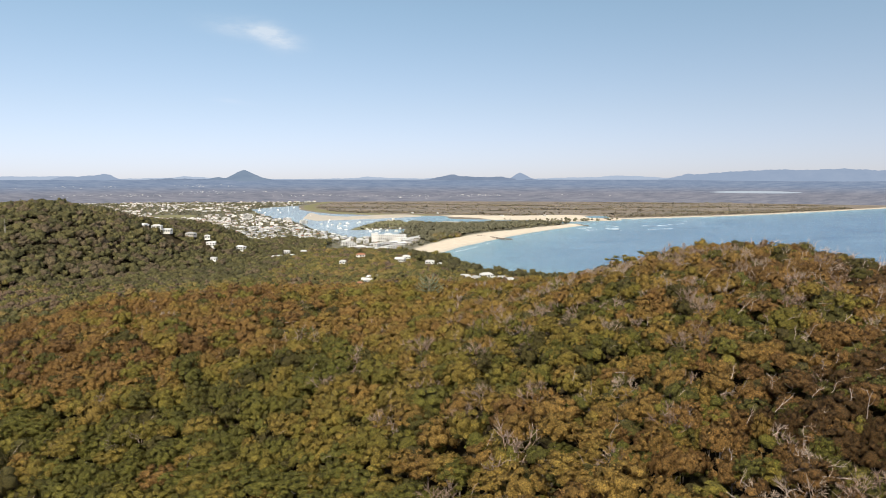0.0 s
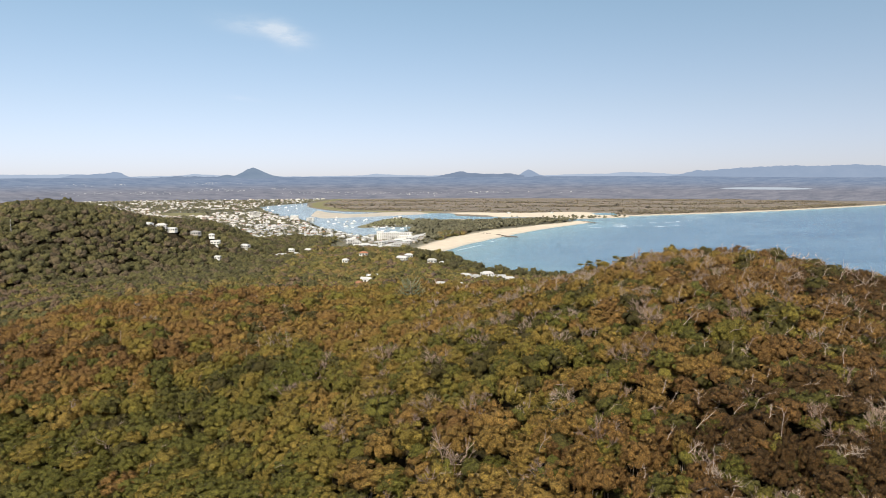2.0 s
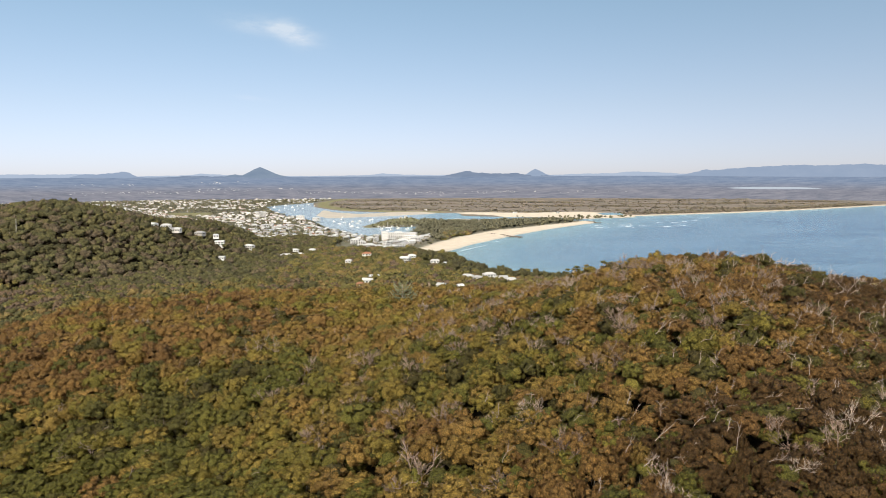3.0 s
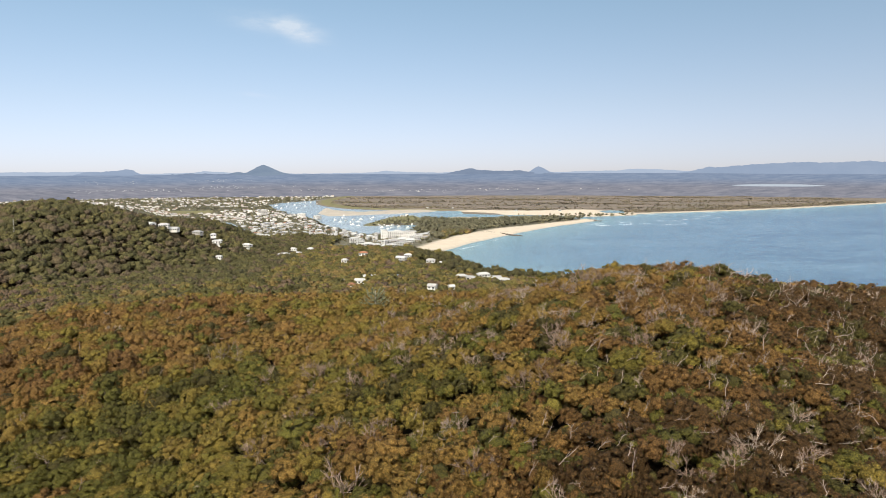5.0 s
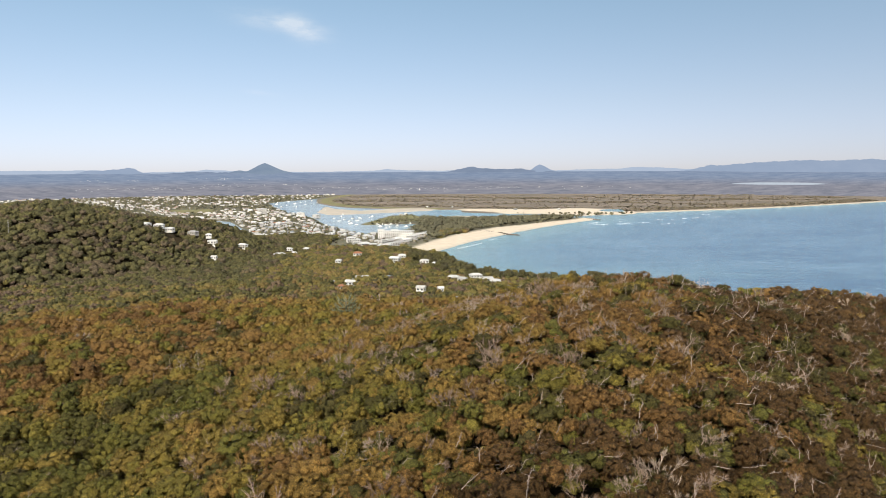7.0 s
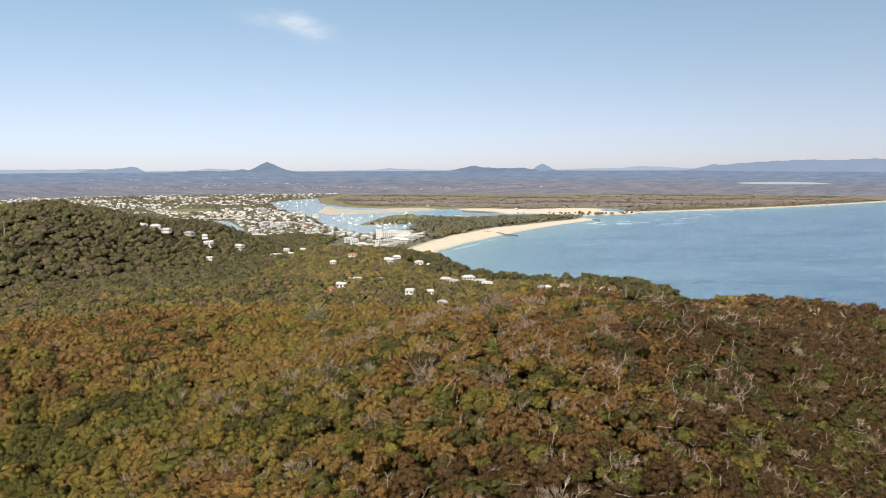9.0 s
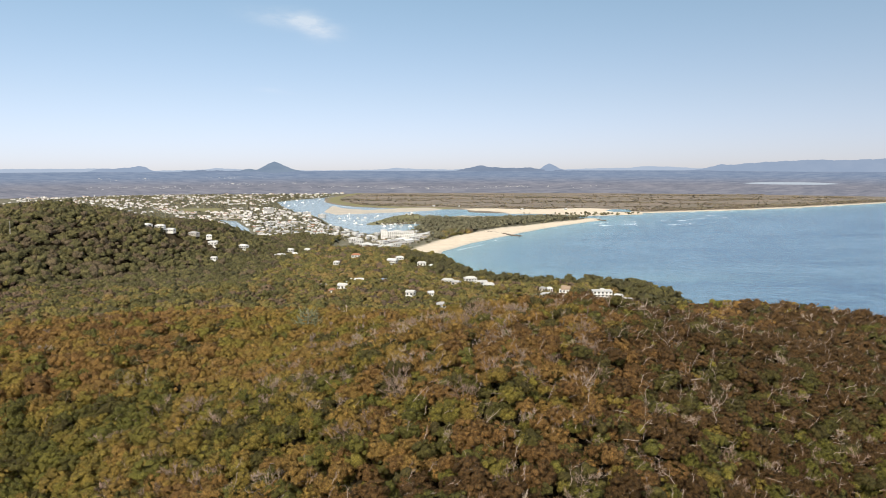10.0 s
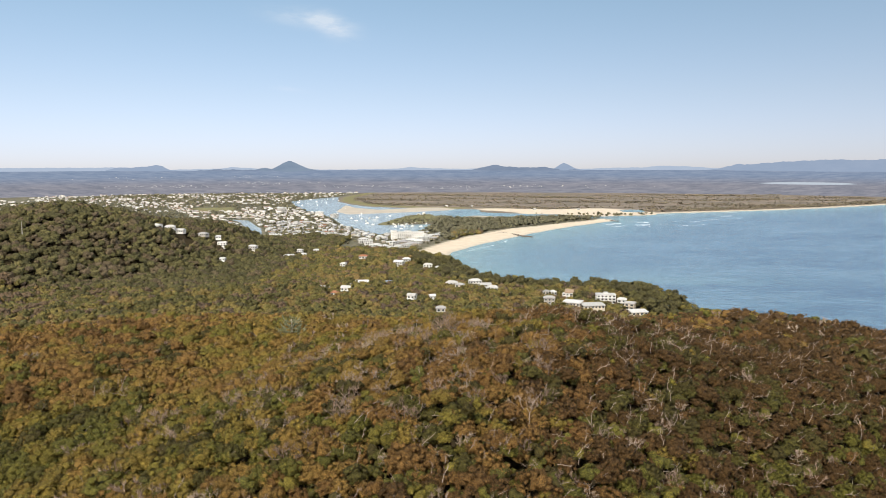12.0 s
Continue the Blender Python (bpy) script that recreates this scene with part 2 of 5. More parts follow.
# ---- the lie of the land ----
# rounded hills: x, y, spread, height of the tree tops
HILLS = [(-190, 290, 55, 8.0), (-140, 330, 45, 6.8), (-150, 260, 50, 1.8), (-100, 290, 45, -2.2), (-60, 330, 45, 3.5), (-30, 330, 45, -2.2), (-90, 230, 50, -0.8), (-45, 175, 45, 2.3), (10, 140, 32, 1.9), (60, 150, 32, 2.8), (95, 130, 30, -0.4), (40, 95, 35, -2.1), (130, 185, 40, -1.4), (-30, 260, 45, -5.5), (-200, 340, 50, 7.2), (8, 138, 28, 4.5), (-200, 790, 90, 10), (230, 790, 60, 14.2), (-420, 1260, 80, 47.3), (-330, 1130, 70, -0.3), (-240, 1200, 70, -9.7), (118, 238, 38, 6.7), (160, 265, 45, -29.1), (50, 190, 40, 7.1), (215, 330, 75, 48.9), (260, 240, 70, 37.2), (80, 150, 55, 31.9), (-30, 200, 75, 28.4), (-120, 260, 90, 33.7), (150, 220, 70, 69.8), (30, 290, 80, 43.1), (-60, 100, 80, 5.2), (60, 40, 80, 99.2), (-180, 150, 100, 39.1), (-560, 1030, 130, 94.0), (-700, 980, 160, 29.7), (-420, 1080, 90, 21.0), (-300, 700, 200, 41.8), (-80, 520, 140, 20.8), (80, 620, 140, 14.4), (50, 800, 130, 16.8), (-150, 850, 150, -11.4), (-100, 1050, 120, 28.3), (130, 420, 110, 37.6), (-400, 900, 130, -65.7), (170, 90, 70, 2.9), (-90, 380, 90, 26.9)]
MAINLAND = [(700, -4900), (620, -800), (480, 0), (420, 200), (380, 420), (345, 650), (287, 756), (280, 826), (265, 879), (234, 916), (165, 931), (92, 918), (55, 967), (32, 1045), (6, 1129), (-21, 1221), (-7, 1341), (42, 1478), (102, 1606), (172, 1743), (252, 1888), (341, 2018), (419, 2122), (413, 2186), (351, 2228), (266, 2224), (162, 2195), (77, 2146), (-8, 2163), (-61, 2206), (-108, 2251), (-146, 2377), (-211, 2295), (-235, 2086), (-251, 1965), (-239, 1929), (-93, 1974), (-93, 1885), (-118, 1771), (-165, 1709), (-199, 1666), (-228, 1720), (-283, 1824), (-330, 1906), (-414, 2141), (-479, 2306), (-527, 2384), (-570, 2439), (-612, 2559), (-700, 2762), (-830, 3137), (-820, 3237), (-782, 3399), (-713, 3579), (-700, 3750), (-640, 5400), (-5400, 5400), (-5400, -5400), (700, -5400)]
NORTH_SHORE = [(-700, 3519), (-625, 3147), (-523, 2928), (-425, 2776), (-306, 2709), (-172, 2647), (15, 2623), (19, 2470), (114, 2418), (296, 2374), (497, 2385), (637, 2446), (782, 2510), (1004, 2611), (1255, 2753), (1611, 2991), (2300, 3480), (3600, 4300), (5400, 5300), (5400, 5600), (-640, 5600), (-690, 3740)]
INLET = [(-738, 2123), (-647, 2063), (-584, 1928), (-527, 1810), (-437, 1550), (-445, 1549), (-515, 1703), (-583, 1857), (-673, 2040)]
BEACH = [(-30, 1243), (-6, 1324), (43, 1457), (102, 1582), (170, 1715), (249, 1855), (336, 1980), (427, 2123), (408, 2209), (354, 2118), (263, 2014), (180, 1901), (113, 1831), (63, 1737), (14, 1626), (-29, 1506), (-55, 1402), (-88, 1270)]
BAR_NORTH = [(-1, 2636), (108, 2645), (260, 2600), (424, 2677), (537, 2627), (600, 2470), (587, 2367), (409, 2291), (276, 2370), (166, 2385), (130, 2456), (41, 2531)]
LAGOON = [(505, 2590), (545, 2650), (600, 2640), (575, 2490), (508, 2500)]
ISLET = [(-257, 2001), (-254, 2048), (-210, 2221), (-171, 2413), (-125, 2463), (-94, 2226), (-102, 2042), (-188, 2005), (-234, 1927)]
FIELD = [(-1062, 2612), (-986, 2638), (-914, 2676), (-835, 2461), (-948, 2426)]
BANKS = [[(-31, 2254), (2, 2314), (56, 2291), (115, 2236), (131, 2183), (63, 2135), (-10, 2153)], [(-531, 2883), (-456, 2696), (-346, 2587), (-253, 2670), (-142, 2675), (-68, 2600), (-131, 2544), (-228, 2459), (-333, 2387), (-411, 2338), (-480, 2477)]]
TREES_SPIT = [(-30, 1517), (13, 1639), (63, 1752), (113, 1847), (181, 1918), (265, 2033), (357, 2140), (389, 2185), (348, 2205), (264, 2201), (161, 2173), (77, 2124), (-6, 2120), (-58, 2160), (-104, 2204), (-138, 2325), (-201, 2246), (-231, 2086), (-243, 1985), (-96, 2012), (-88, 1885), (-104, 1772), (-86, 1728), (-56, 1622)]
TOWN = [(-1836, 3191), (-1627, 3362), (-1260, 3495), (-830, 3137), (-612, 2559), (-330, 1906), (-228, 1720), (-163, 1695), (-86, 1728), (-51, 1561), (-88, 1310), (-168, 1476), (-331, 1605), (-414, 1539), (-679, 1886), (-1104, 2534)]
# buildings along the beach front: x, y
SEAFRONT = [(-180, 1428), (-160, 1389), (-142, 1371), (-125, 1353), (-109, 1336), (-100, 1374), (-93, 1413), (-85, 1465), (-78, 1509), (-72, 1556), (-64, 1594), (-53, 1633), (-198, 1469), (-128, 1421), (-116, 1442), (-104, 1485)]
# houses on the slope: x, y, width, storeys, kind, height of the middle
HOMES = [(-453, 1093, 14.6, 2, "w", 66.9), (-436, 1101, 14.6, 2, "w", 64.5), (-423, 1107, 14.6, 1, "w", 59.6), (-391, 1121, 14.6, 1, "g", 53.0), (-361, 1106, 8.2, 1, "w", 50.2), (-356, 1108, 13.3, 2, "w", 38.3), (-339, 1065, 7.9, 1, "w", 20.7), (-329, 1172, 14.9, 2, "w", 25.8), (-278, 1209, 19.5, 1, "w", 7.2), (-265, 1244, 19.9, 1, "w", 4.8), (-272, 1252, 11.2, 1, "w", 11.8), (-243, 1260, 11.2, 1, "w", 11.1), (-419, 1109, 20.9, 1, "w", 34.2), (-120, 1050, 12.8, 2, "r", 26.3), (-139, 999, 7.9, 2, "w", 22.3), (-59, 993, 13.8, 2, "w", 26.3), (-52, 1020, 10.6, 2, "w", 26.7), (-18, 985, 11.9, 2, "w", 23.7), (-3, 979, 8.4, 1, "w", 22.4), (-116, 776, 12.4, 2, "g", 26.7), (-97, 754, 8.0, 2, "g", 30.8), (-78, 674, 5.9, 1, "r", 41.1), (-77, 728, 11.5, 2, "w", 35.0), (-83, 798, 11.2, 1, "w", 26.5), (-85, 853, 14.9, 1, "w", 22.0), (-50, 836, 10.2, 1, "b", 25.1), (0, 645, 7.3, 2, "w", 43.1), (17, 661, 4.6, 1, "w", 41.4), (32, 572, 7.4, 1, "g", 47.9), (25, 824, 12.8, 1, "w", 27.2), (36, 795, 9.6, 1, "c", 29.7), (51, 848, 14.0, 2, "w", 24.3), (63, 812, 14.0, 1, "l", 27.1), (72, 786, 13.0, 1, "w", 28.6), (130, 772, 6.6, 1, "c", 27.2), (137, 773, 5.3, 1, "w", 27.0), (129, 718, 11.1, 2, "g", 28.8), (151, 756, 10.4, 2, "t", 27.3), (152, 715, 17.0, 1, "l", 26.8), (171, 711, 21.0, 1, "l", 25.0), (189, 749, 19.5, 3, "f", 26.0), (204, 739, 9.0, 2, "w", 24.1), (210, 726, 10.1, 2, "c", 22.7), (214, 705, 16.0, 1, "l", 20.2)]


def smooth(v, a, b):
    k = np.clip((v - a) / (b - a), 0, 1)
    return k * k * (3 - 2 * k)


def inside(poly, x, y):
    p = np.array(poly, float)
    hit = np.zeros(x.shape, bool)
    for (x0, y0), (x1, y1) in zip(p, np.roll(p, -1, 0)):
        if y0 == y1:
            continue
        hit ^= ((y0 > y) != (y1 > y)) & (x < (x1 - x0) * (y - y0) / (y1 - y0) + x0)
    return hit


def edge_distance(poly, x, y):
    p = np.array(poly, float)
    best = np.full(x.shape, 1e9)
    for (x0, y0), (x1, y1) in zip(p, np.roll(p, -1, 0)):
        dx, dy = x1 - x0, y1 - y0
        k = np.clip(((x - x0) * dx + (y - y0) * dy) / (dx * dx + dy * dy + 1e-9), 0, 1)
        best = np.minimum(best, np.hypot(x - x0 - k * dx, y - y0 - k * dy))
    return best


def signed(poly, x, y):
    d = edge_distance(poly, x, y)
    return np.where(inside(poly, x, y), d, -d)


def ripple(x, y, size, seed=0.0):
    """Smooth unevenness between about -1 and 1."""
    a = np.sin(x / size + seed) * np.cos(y / size * 1.13 - seed) + 0.6 * np.sin(x / size * 2.1 + y / size * 1.7 + seed * 2) + 0.4 * np.cos(x / size * 3.7 - y / size * 4.3 + seed)
    return a / 2


def shore(x, y):
    """Metres inland from the water's edge; negative over water."""
    wob = 5 * ripple(x, y, 31)
    s = np.maximum(signed(MAINLAND, x, y), signed(NORTH_SHORE, x, y))
    s = np.minimum(np.maximum(s, signed(BAR_NORTH, x, y)), -signed(LAGOON, x, y))
    s = np.minimum(s, -signed(INLET, x, y))
    for bank in BANKS:
        s = np.maximum(s, signed(bank, x, y))
    return s + np.where(np.abs(s) < 60, wob * 0.6, 0)


def tree_tops(x, y):
    h = np.zeros(x.shape)
    for hx, hy, spread, tall in HILLS:
        h += tall * np.exp(-((x - hx) ** 2 + (y - hy) ** 2) / (2 * spread * spread))
    return h


def stand_height(x, y):
    """How tall the forest stands."""
    return 8.0 + 3.5 * np.clip((y - 330) / 300, 0, 1) - 4.0 * np.clip((y - 1230) / 100, 0, 1)


def ground_height(x, y, s=None):
    s = shore(x, y) if s is None else s
    hill = tree_tops(x, y) - stand_height(x, y) + 1.2 * ripple(x, y, 23, 2.0)
    low = 2.2 + 0.5 * ripple(x, y, 90, 1.0)
    z = np.maximum(hill, low)
    steep = np.where((y < 1120) | ((x < -190) & (y < 1480)), 0.42 + 0.3 * np.clip((600 - y) / 300, 0, 1), 0.07)
    z = np.minimum(z, s * steep)
    for hx, hy, w, floors, kind, mid in HOMES:
        # each house stands on its own small terrace
        near = np.hypot(x - hx, y - hy) - w * 0.6
        z = np.maximum(z, mid - 1.5 * floors - 0.4 - 300 * smooth(near, 1.0, 18.0))
    return np.maximum(z, -7.0)


def np_mesh(name, verts, faces, mats, floats=None, bough=None, flat=True):
    me = bpy.data.meshes.new(name)
    verts, faces = np.asarray(verts, np.float32), np.asarray(faces, np.int32)
    k = faces.shape[1]
    me.vertices.add(len(verts))
    me.vertices.foreach_set("co", verts.ravel())
    me.loops.add(faces.size)
    me.loops.foreach_set("vertex_index", faces.ravel())
    me.polygons.add(len(faces))
    me.polygons.foreach_set("loop_start", np.arange(0, faces.size, k, dtype=np.int32))
    me.polygons.foreach_set("use_smooth", np.full(len(faces), not flat))
    for m in mats:
        me.materials.append(m)
    if bough is not None:
        a = me.attributes.new("bough", "FLOAT_VECTOR", "POINT")
        a.data.foreach_set("vector", np.asarray(bough, np.float32).ravel())
    for key, values in (floats or {}).items():
        a = me.attributes.new(key, "FLOAT", "POINT")
        a.data.foreach_set("value", np.asarray(values, np.float32))
    me.update(calc_edges=True)
    me.validate()
    return me


# a fan of rings, fine towards the bay and coarse behind
CENTRE = 38.0
REACH = 4150.0
az = np.radians(np.concatenate([np.arange(-44, 46.01, 0.2), np.arange(49, 314, 4.0)]))
rad = np.concatenate([[0.01, 15], np.geomspace(30, 1000, 72), np.arange(1025, 2900, 26.0), np.arange(2930, REACH, 45.0), [REACH]])
RR, AA = np.meshgrid(rad, az, indexing="ij")
GX, GY = CENTRE + RR * np.sin(AA), RR * np.cos(AA)
GS = shore(GX, GY)
GZ = ground_height(GX, GY, GS)
rows_n, cols_n = GX.shape
ii, jj = np.meshgrid(np.arange(rows_n - 1), np.arange(cols_n), indexing="ij")
jn = (jj + 1) % cols_n
quads = np.stack([ii * cols_n + jj, (ii + 1) * cols_n + jj, (ii + 1) * cols_n + jn, ii * cols_n + jn], -1).reshape(-1, 4)[:, ::-1]
sand_amount = np.maximum(smooth(signed(BEACH, GX, GY), -6, 4), smooth(signed(BAR_NORTH, GX, GY), -6, 6))
for bank in BANKS:
    sand_amount = np.maximum(sand_amount, smooth(signed(bank, GX, GY), -20, -5))
north_s = signed(NORTH_SHORE, GX, GY)
sand_amount = np.maximum(sand_amount, smooth(north_s, -30, -20) * (1 - smooth(north_s, 18, 30)) * (GX > 350))
heath_amount = smooth(north_s, -10, 10)
open_amount = np.maximum(smooth(signed(TOWN, GX, GY), -20, 20), smooth(GY, 1250, 1350)) * (1 - heath_amount)
# open grass: the islet's back, the playing field inland, a strip behind the north shore's edge
meadow_amount = np.maximum(smooth(signed(ISLET, GX, GY), -8, 8), smooth(signed(FIELD, GX, GY), -10, 10))
meadow_amount = np.maximum(meadow_amount, smooth(north_s, 12, 24) * (1 - smooth(north_s, 60, 95)) * (GX < 620) * (1 - smooth(signed(BAR_NORTH, GX, GY), -70, -35)))
wet_amount = (smooth(GS, -40, -20) * (1 - smooth(GS, 2, 12))) * sand_amount
for bank in BANKS:
    wet_amount = np.maximum(wet_amount, smooth(signed(bank, GX, GY), -30, -10))
ground = new("ground", np_mesh("ground", np.stack([GX, GY, GZ], -1).reshape(-1, 3), quads, [ground_mat],
             {"sand": sand_amount.ravel(), "heath": heath_amount.ravel(), "open_land": open_amount.ravel(), "meadow": meadow_amount.ravel(), "wet": wet_amount.ravel()}, flat=False))
tagged(ground, "forested hills falling to a sandy bay and flat heath", "ground", kind="structure")

# the sea, the river and the inlet are one level sheet
keep = (GS.ravel()[quads] < 40).any(1)
used = np.unique(quads[keep])
remap = np.full(GX.size, -1)
remap[used] = np.arange(len(used))
shoal_amount = np.clip(np.exp(GS / 130.0), 0, 1) * 0.9 * (1 - 0.75 * smooth(GX, 60, 260) * (GY < 1000))
river_amount = smooth(-GX, 20, 200) * smooth(GY, 1250, 1400)
shoal_amount = np.maximum(shoal_amount, 0.7 * smooth(-GX, 100, 260) * (GY > 1600))
water = new("water", np_mesh("water", np.stack([GX.ravel()[used], GY.ravel()[used], np.zeros(len(used))], -1), remap[quads[keep]], [water_mat],
            {"shoal": shoal_amount.ravel()[used], "river": river_amount.ravel()[used]}, flat=False))
tagged(water, "calm blue sea and river with turquoise shallows", "water", kind="structure")


# ---- far distance ----
CENTRE_EYE = Vector((38.0, 0.0, 153.0))


def ridge(name, label, mat, r, crest, foot=-60.0, seed=1, rough=1.0):
    """A range of far hills: crest as (azimuth, height) in degrees, with a sloping front and back."""
    random.seed(seed)
    a0, a1 = crest[0][0], crest[-1][0]
    azs = np.arange(a0, a1 + 0.01, 0.12)
    el = np.interp(azs, [c[0] for c in crest], [c[1] for c in crest])
    el = el + rough * (0.018 * np.sin(azs * 5.1 + seed) + 0.012 * np.sin(azs * 13.7 + seed * 2) + 0.008 * np.sin(azs * 31.0))
    verts, faces = [], []
    for a, e in zip(azs, el):
        top = CENTRE_EYE.z + r * math.tan(radians(e))
        for dr, z in ((-(top - foot) * 0.9 - 20, foot), (-(top - foot) * 0.3, foot + (top - foot) * 0.66), (0, top), (40, foot)):
            rr = r + dr
            verts.append((CENTRE_EYE.x + rr * math.sin(radians(a)), rr * math.cos(radians(a)), z))
    for i in range(len(azs) - 1):
        for k in range(3):
            faces.append((i * 4 + k, i * 4 + 4 + k, i * 4 + 5 + k, i * 4 + 1 + k))
    ob = new(name, np_mesh(name, verts, np.array(faces)[:, ::-1], [mat], flat=False))
    return tagged(ob, label, "hills", kind="structure")


# distance haze is painted into each range's glow, palest on the farthest
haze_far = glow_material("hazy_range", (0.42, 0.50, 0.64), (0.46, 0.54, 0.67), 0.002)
haze_mid = glow_material("haze_blue_range", (0.30, 0.38, 0.52), (0.345, 0.42, 0.555), 0.004)
haze_near = glow_material("haze_blue_hills", (0.205, 0.265, 0.375), (0.25, 0.31, 0.42), 0.006)
haze_peak = glow_material("haze_blue_peak", (0.215, 0.285, 0.39), (0.26, 0.33, 0.43), 0.008)
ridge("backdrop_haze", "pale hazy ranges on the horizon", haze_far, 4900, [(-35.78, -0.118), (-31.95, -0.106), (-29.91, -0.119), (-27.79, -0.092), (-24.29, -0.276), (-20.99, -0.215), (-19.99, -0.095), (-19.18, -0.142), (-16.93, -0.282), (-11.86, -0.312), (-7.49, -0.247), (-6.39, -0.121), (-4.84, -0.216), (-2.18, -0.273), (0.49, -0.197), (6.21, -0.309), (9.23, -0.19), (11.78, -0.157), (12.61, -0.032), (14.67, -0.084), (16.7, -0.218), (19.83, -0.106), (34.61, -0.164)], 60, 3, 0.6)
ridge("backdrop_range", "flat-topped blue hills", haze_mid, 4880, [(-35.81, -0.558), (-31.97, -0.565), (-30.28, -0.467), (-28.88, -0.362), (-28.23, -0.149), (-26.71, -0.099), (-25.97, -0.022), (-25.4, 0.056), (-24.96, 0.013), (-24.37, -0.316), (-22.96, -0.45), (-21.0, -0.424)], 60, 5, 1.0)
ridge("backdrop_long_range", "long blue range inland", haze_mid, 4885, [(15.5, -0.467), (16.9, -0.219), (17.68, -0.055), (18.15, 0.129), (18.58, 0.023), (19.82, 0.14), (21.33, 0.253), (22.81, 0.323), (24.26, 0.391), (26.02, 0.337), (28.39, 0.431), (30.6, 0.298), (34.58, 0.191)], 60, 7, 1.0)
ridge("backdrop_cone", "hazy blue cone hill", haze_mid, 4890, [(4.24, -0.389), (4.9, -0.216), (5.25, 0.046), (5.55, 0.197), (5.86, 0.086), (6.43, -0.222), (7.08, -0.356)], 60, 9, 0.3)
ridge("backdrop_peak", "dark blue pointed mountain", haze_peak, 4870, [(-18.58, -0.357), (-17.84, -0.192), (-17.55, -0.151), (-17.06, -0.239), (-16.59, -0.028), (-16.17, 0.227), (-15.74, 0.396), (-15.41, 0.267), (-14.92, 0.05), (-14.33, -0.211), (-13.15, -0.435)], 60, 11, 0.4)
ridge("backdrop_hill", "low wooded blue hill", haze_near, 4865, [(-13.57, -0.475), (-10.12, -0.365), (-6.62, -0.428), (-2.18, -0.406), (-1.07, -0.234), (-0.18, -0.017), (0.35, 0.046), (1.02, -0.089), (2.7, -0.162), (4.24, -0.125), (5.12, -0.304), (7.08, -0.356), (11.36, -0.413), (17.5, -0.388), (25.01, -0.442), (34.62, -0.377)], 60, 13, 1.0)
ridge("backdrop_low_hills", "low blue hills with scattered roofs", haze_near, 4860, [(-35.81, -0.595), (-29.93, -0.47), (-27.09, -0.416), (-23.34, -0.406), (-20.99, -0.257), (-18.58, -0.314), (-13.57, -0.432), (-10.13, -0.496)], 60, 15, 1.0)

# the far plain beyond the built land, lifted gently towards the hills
plain_mat = bpy.data.materials.new("far_plain_haze")
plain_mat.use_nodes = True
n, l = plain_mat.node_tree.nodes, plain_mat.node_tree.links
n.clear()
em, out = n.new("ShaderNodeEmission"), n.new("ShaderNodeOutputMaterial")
# haze is put into the plain's glow, bluer towards the hills
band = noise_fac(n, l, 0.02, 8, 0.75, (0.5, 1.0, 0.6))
near_haze_col = ramp(n, l, band, [(0.36, (0.20, 0.215, 0.265)), (0.48, (0.265, 0.27, 0.32)), (0.62, (0.34, 0.335, 0.375))])
far_haze_col = ramp(n, l, band, [(0.36, (0.20, 0.265, 0.385)), (0.5, (0.245, 0.31, 0.43)), (0.62, (0.30, 0.36, 0.475))])
l.new(mix(n, l, attribute(n, "far"), near_haze_col, far_haze_col), em.inputs["Color"])
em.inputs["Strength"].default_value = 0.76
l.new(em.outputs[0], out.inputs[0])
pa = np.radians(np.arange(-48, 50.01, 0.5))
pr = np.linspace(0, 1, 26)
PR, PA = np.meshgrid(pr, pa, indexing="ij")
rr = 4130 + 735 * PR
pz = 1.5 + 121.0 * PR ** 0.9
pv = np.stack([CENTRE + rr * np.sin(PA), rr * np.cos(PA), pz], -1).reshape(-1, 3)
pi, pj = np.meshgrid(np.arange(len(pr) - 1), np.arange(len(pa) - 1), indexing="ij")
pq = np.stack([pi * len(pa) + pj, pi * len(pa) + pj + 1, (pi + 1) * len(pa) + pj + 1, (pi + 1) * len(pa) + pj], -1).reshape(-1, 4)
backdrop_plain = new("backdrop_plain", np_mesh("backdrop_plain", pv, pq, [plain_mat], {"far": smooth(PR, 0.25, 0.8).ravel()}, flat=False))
# the lake's pale sky reflection is put in as its own glow
lake_glow_mat = glow_material("far_lake_glow", (0.52, 0.58, 0.66), (0.58, 0.64, 0.71), 0.01)
la = np.radians(np.linspace(19.67, 25.92, 40))
lk = np.linspace(0, 1, 40)
l_in, l_out = 4385 + 30 * (2 * lk - 1) ** 4, 4452 - 36 * np.abs(2 * lk - 1) ** 3
lv = np.concatenate([np.stack([CENTRE + q * np.sin(la), q * np.cos(la), 3.5 + 121.0 * ((q - 4130) / 735) ** 0.9], -1) for q in (l_in, l_out)])
lf = [(i, i + 1, i + 41, i + 40) for i in range(39)]
tagged(new("backdrop_lake", np_mesh("backdrop_lake", lv, lf, [lake_glow_mat])), "pale lake shining on the far plain", "lake", kind="structure")
tagged(backdrop_plain, "hazy blue wooded plain far inland", "plain", kind="structure")


